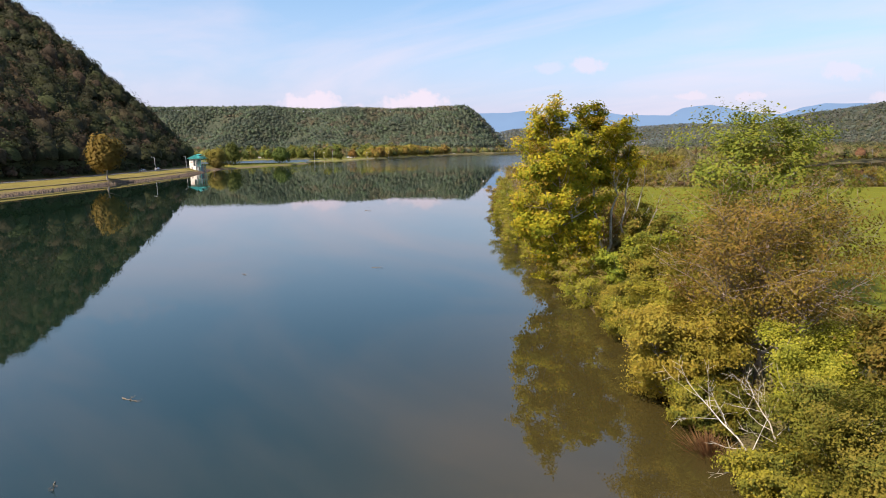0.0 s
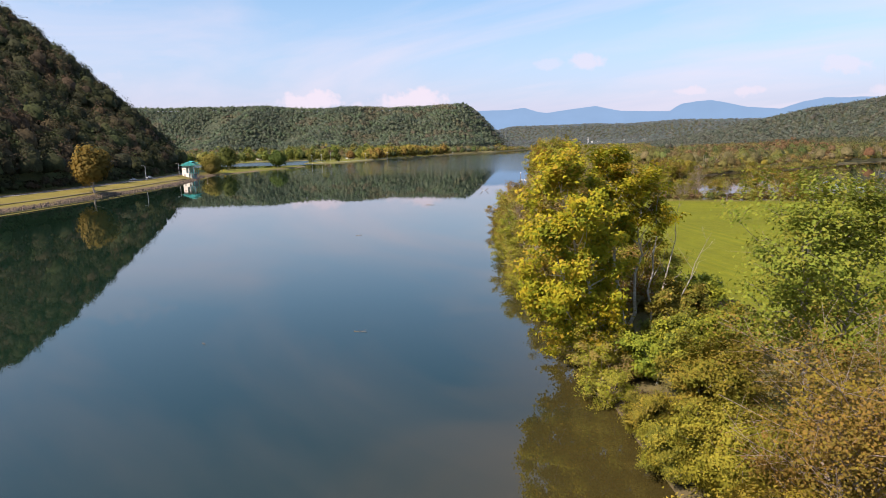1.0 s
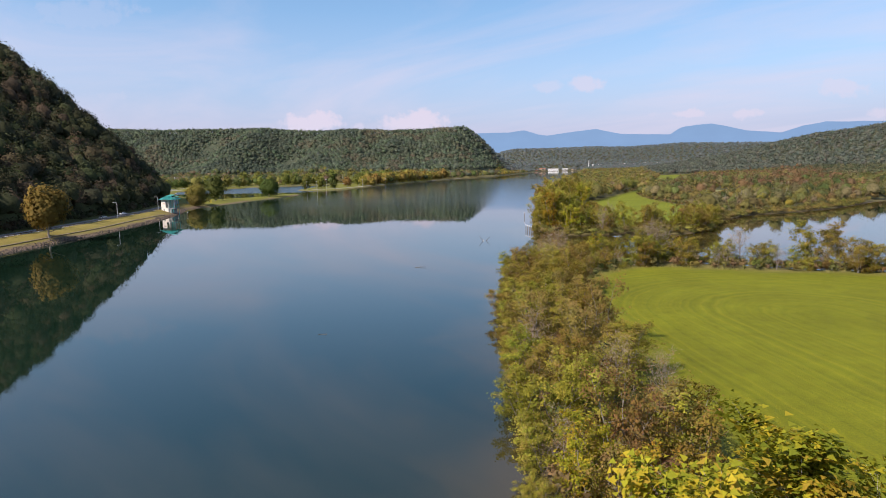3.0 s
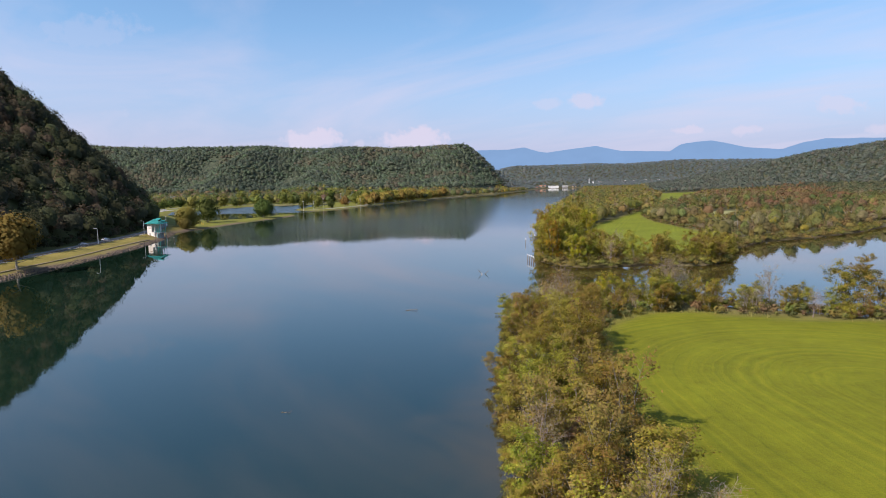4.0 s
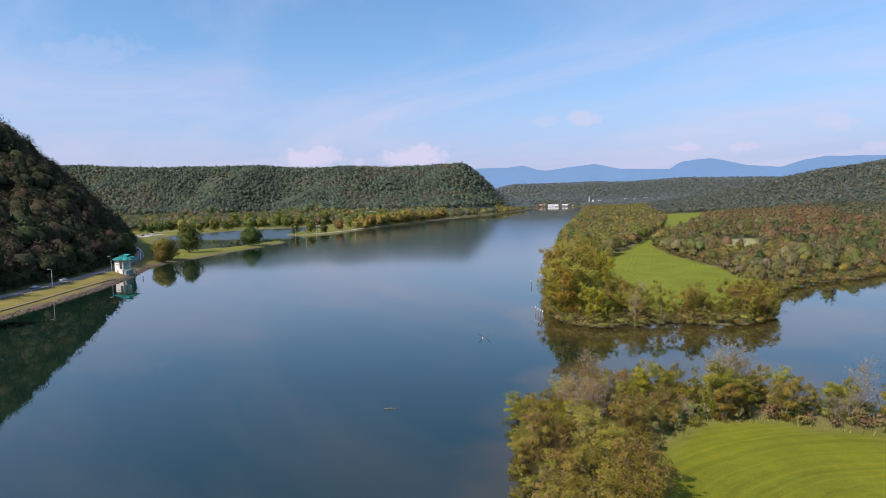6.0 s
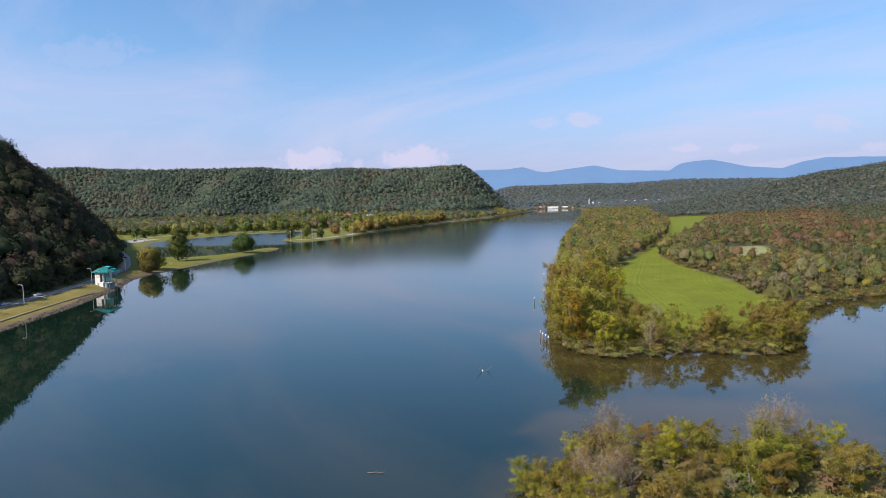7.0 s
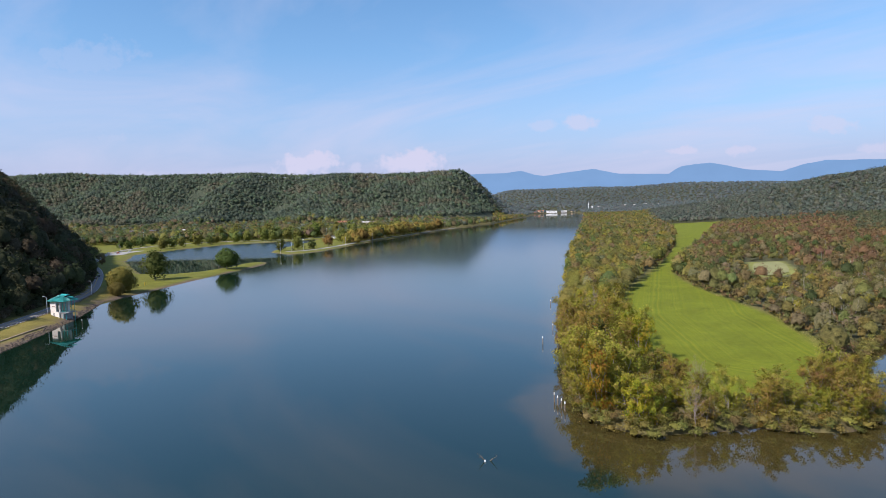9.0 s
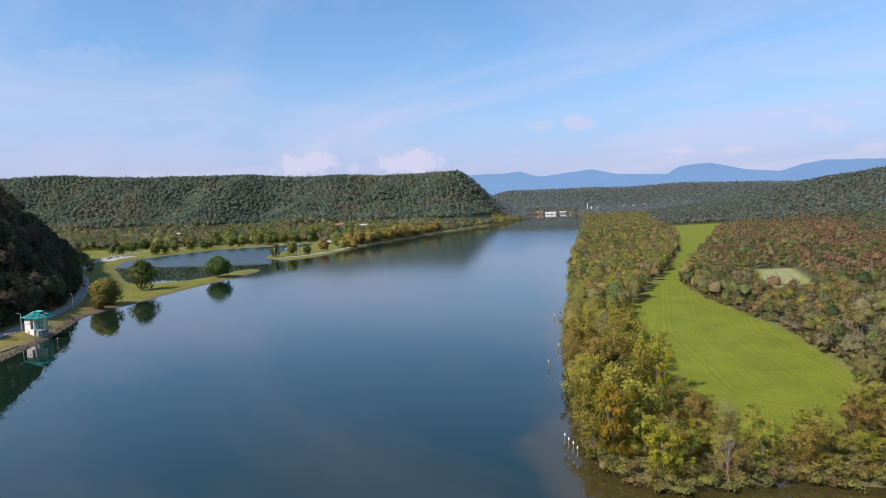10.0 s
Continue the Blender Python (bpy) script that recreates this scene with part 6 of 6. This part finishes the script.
house(-781, 1500, -20, 20, 11, 6, BRICK, DARK_ROOF, "brick house with a dark roof among park trees", 2, 8)
house(-722, 1520, -15, 17, 10, 4.5, BRICK, PALE_ROOF, "brick house with a pale roof among park trees", 1, 8)
house(-648, 1480, -15, 15, 10, 4.5, TAN, DARK_ROOF, "tan bungalow with a dark roof among park trees", 1, 7)
house(-570, 1470, -10, 13, 10, 4.0, WHITE, PALE_ROOF, "small white bungalow with a pale roof", 1, 6)
house(-500, 1440, -10, 14, 10, 4.0, TAN, RED_ROOF, "tan bungalow with a reddish roof among park trees", 1, 6)
house(-288, 1228, 5, 15, 8, 3.4, WHITE, DARK_ROOF, "low white park pavilion with a grey roof", 1, 0)
house(-860, 1540, -22, 16, 10, 5, WHITE, DARK_ROOF, "white house with a dark roof among park trees", 1, 8)
for x, y, w, wall, top in ((222, 3250, 26, BRICK, DARK_ROOF), (262, 3290, 30, TAN, RED_ROOF), (318, 3286, 54, WHITE, PALE_ROOF), (378, 3280, 30, GREY_WALL, PALE_ROOF), (425, 3285, 22, TAN, DARK_ROOF)):
    house(x, y, 0, w, 12, 6, wall, top, "waterside building at the head of the lake", 2, 1)
for x, y, w in ((560, 3300, 30), (720, 3420, 34), (760, 3400, 24), (840, 3500, 30), (470, 3250, 26), (530, 3330, 14), (900, 3450, 22)):
    house(x, y, 0, w * 0.5, 11, 4.5, TAN if w > 28 else WHITE, PALE_ROOF, "distant white building on a wooded slope", 2, 4)
bm = bmesh.new()
rod(bm, (0, 0, -8), (0, 0, 22), 2.0, 1.8, 12)
rod(bm, (0, 0, 22), (0, 0, 38), 1.9, 0.15, 12)
tower = part("tower", bm, WHITE)
tower.location = (505, 3300, 18)
tagged(tower, "distant tall white tower above the woods", "tower")


def shore_path(line, wide, mat, name, label, lift=0.1, thick=0.4):
    c = smooth_line(line, 8)
    s = sides(c)
    bm = bmesh.new()
    prev = None
    for p, q in zip(c, s):
        z = max(height(*(p + q * wide / 2)), height(*(p - q * wide / 2)), 0.6) + lift
        row = [bm.verts.new((*(p - q * wide / 2), z)), bm.verts.new((*(p + q * wide / 2), z))]
        if prev:
            bm.faces.new((prev[0], prev[1], row[1], row[0]))
        prev = row
    g = bmesh.ops.extrude_face_region(bm, geom=list(bm.faces))
    bmesh.ops.translate(bm, verts=[e for e in g["geom"] if isinstance(e, bmesh.types.BMVert)], vec=(0, 0, -thick))
    bmesh.ops.recalc_face_normals(bm, faces=list(bm.faces))
    return tagged(part(name, bm, mat), label, "road", kind="structure")


shore_path([tuple(p) for p in (WAY + sides(WAY) * 15.5)[14:47:4]], 1.1, WORN_DIRT, "footpath", "tan worn footpath on the grassy bank above the rocks", 0.03, 0.12)
shore_path([(-262, 905), (-240, 925), (-222, 985), (-200, 1121), (-164, 1262), (-117, 1449), (-80, 1580)], 9, PALE_ROAD, "pavement", "pale concrete road along the park shore")
shore_path([(-560, 1160), (-480, 1200), (-400, 1225), (-330, 1262), (-250, 1290), (-200, 1300)], 8, PALE_ROAD, "pavement", "pale concrete road behind the lagoon")
shore_path([(-500, 915), (-512, 950), (-518, 1000)], 22, PALE_ROAD, "pavement", "pale concrete parking ground beside the road", 0.06)
shore_path([(-420, 1150), (-380, 1178), (-330, 1240)], 4, PALE_ROAD, "pavement", "pale path along the lagoon")


def park_trees():
    r = np.random.default_rng(77)
    kinds = [plain_tree(19, 8.6, lawn_tree, "rounded dark green park tree on the lawn"), plain_tree(18, 8.6, [(0.165, 0.17, 0.035), (0.20, 0.195, 0.04), (0.135, 0.15, 0.035)], "rounded yellow-green park tree on the lawn"),
             plain_tree(16, 7.8, [(0.27, 0.20, 0.045), (0.22, 0.185, 0.045), (0.30, 0.185, 0.05)], "orange-brown autumn tree beside the shore road")]
    used = [False] * 3
    spots = [(-274, 918, 0), (-256, 930, 1), (-240, 946, 0), (-229, 985, 2)]
    spots += [(a, b, 1) for a, b in ((-436, 1305), (-418, 1312), (-398, 1296), (-380, 1285), (-362, 1300), (-345, 1330), (-328, 1362), (-352, 1380))]
    spots += [(x, y, 2) for x, y in along([(-216, 1030), (-198, 1135), (-176, 1235), (-140, 1370), (-112, 1478)], 12, r, 5)]
    spots += [(x - 16, y + 6, int(r.choice([1, 2]))) for x, y in along([(-214, 1050), (-196, 1145), (-176, 1240), (-140, 1370)], 20, r, 4)]
    spots += [(x, y, int(r.choice([0, 1, 1]))) for x, y in along([(-495, 1000), (-482, 1090), (-450, 1150), (-392, 1190), (-330, 1262)], 24, r, 6)]
    spots += [(x, y, int(r.choice([0, 0, 1]))) for x, y in along([(-570, 1040), (-600, 1150), (-520, 1260), (-420, 1290), (-320, 1320), (-240, 1340)], 22, r, 8)]
    spots += [(x, y, int(r.choice([0, 1, 1]))) for x, y in along([(-500, 1220), (-430, 1255), (-350, 1290), (-250, 1330), (-180, 1390)], 17, r, 8)]
    for x, y, k in spots:
        s = r.uniform(0.8, 1.25) if y < 1195 else r.uniform(0.95, 1.5)
        m = stand_at(None, x, y, r.uniform(0, 6.3), s)
        if used[k]:
            copy_thing(kinds[k], m)["group"] = "park trees"
        else:
            kinds[k].matrix_basis, used[k], kinds[k]["group"] = m, True, "park trees"


park_trees()


def bollard(x, y, h):
    bm = bmesh.new()
    rod(bm, (0, 0, -0.4), (0, 0, h), 0.16, 0.15, 10)
    rod(bm, (0, 0, h), (0, 0, h + 0.1), 0.15, 0.05, 10)
    ob = part("bollard", bm, YELLOW_PAINT)
    ob.location = (x, y, height(x, y))
    tagged(ob, "yellow painted post on the lawn beside the water", "post", "yellow posts on the lawn")


for x, y, h in ((-264.6, 574.5, 1.1), (-261.8, 577.0, 1.1), (-259.8, 579.8, 2.6), (-258.4, 579.6, 2.6), (-267.5, 573.0, 1.1)):
    bollard(x, y, h)
mooring_post(-206.6, 434.5, 2.4)


def light_mast(x, y, h):
    root = new("light_mast")
    bm = bmesh.new()
    rod(bm, (0, 0, -0.5), (0, 0, h), 0.15, 0.09, 8)
    part("pole", bm, LAMP_HEAD, root)
    bm = bmesh.new()
    box(bm, -1.0, 1.0, -0.25, 0.25, h - 0.1, h + 0.35, bevel=0.06)
    part("lamp_head", bm, LAMP_HEAD, root, "flat grey lamp head")
    root.location = (x, y, height(x, y))
    tagged(root, "tall pale light mast in the waterside park", "light mast", "light masts in the park")


for x, y, h in ((-266, 894, 12), (-250, 890, 12), (-247, 928, 14), (-297, 1228, 18), (-640, 1220, 20), (-210, 1010, 11), (-192, 1120, 11)):
    light_mast(x, y, h)
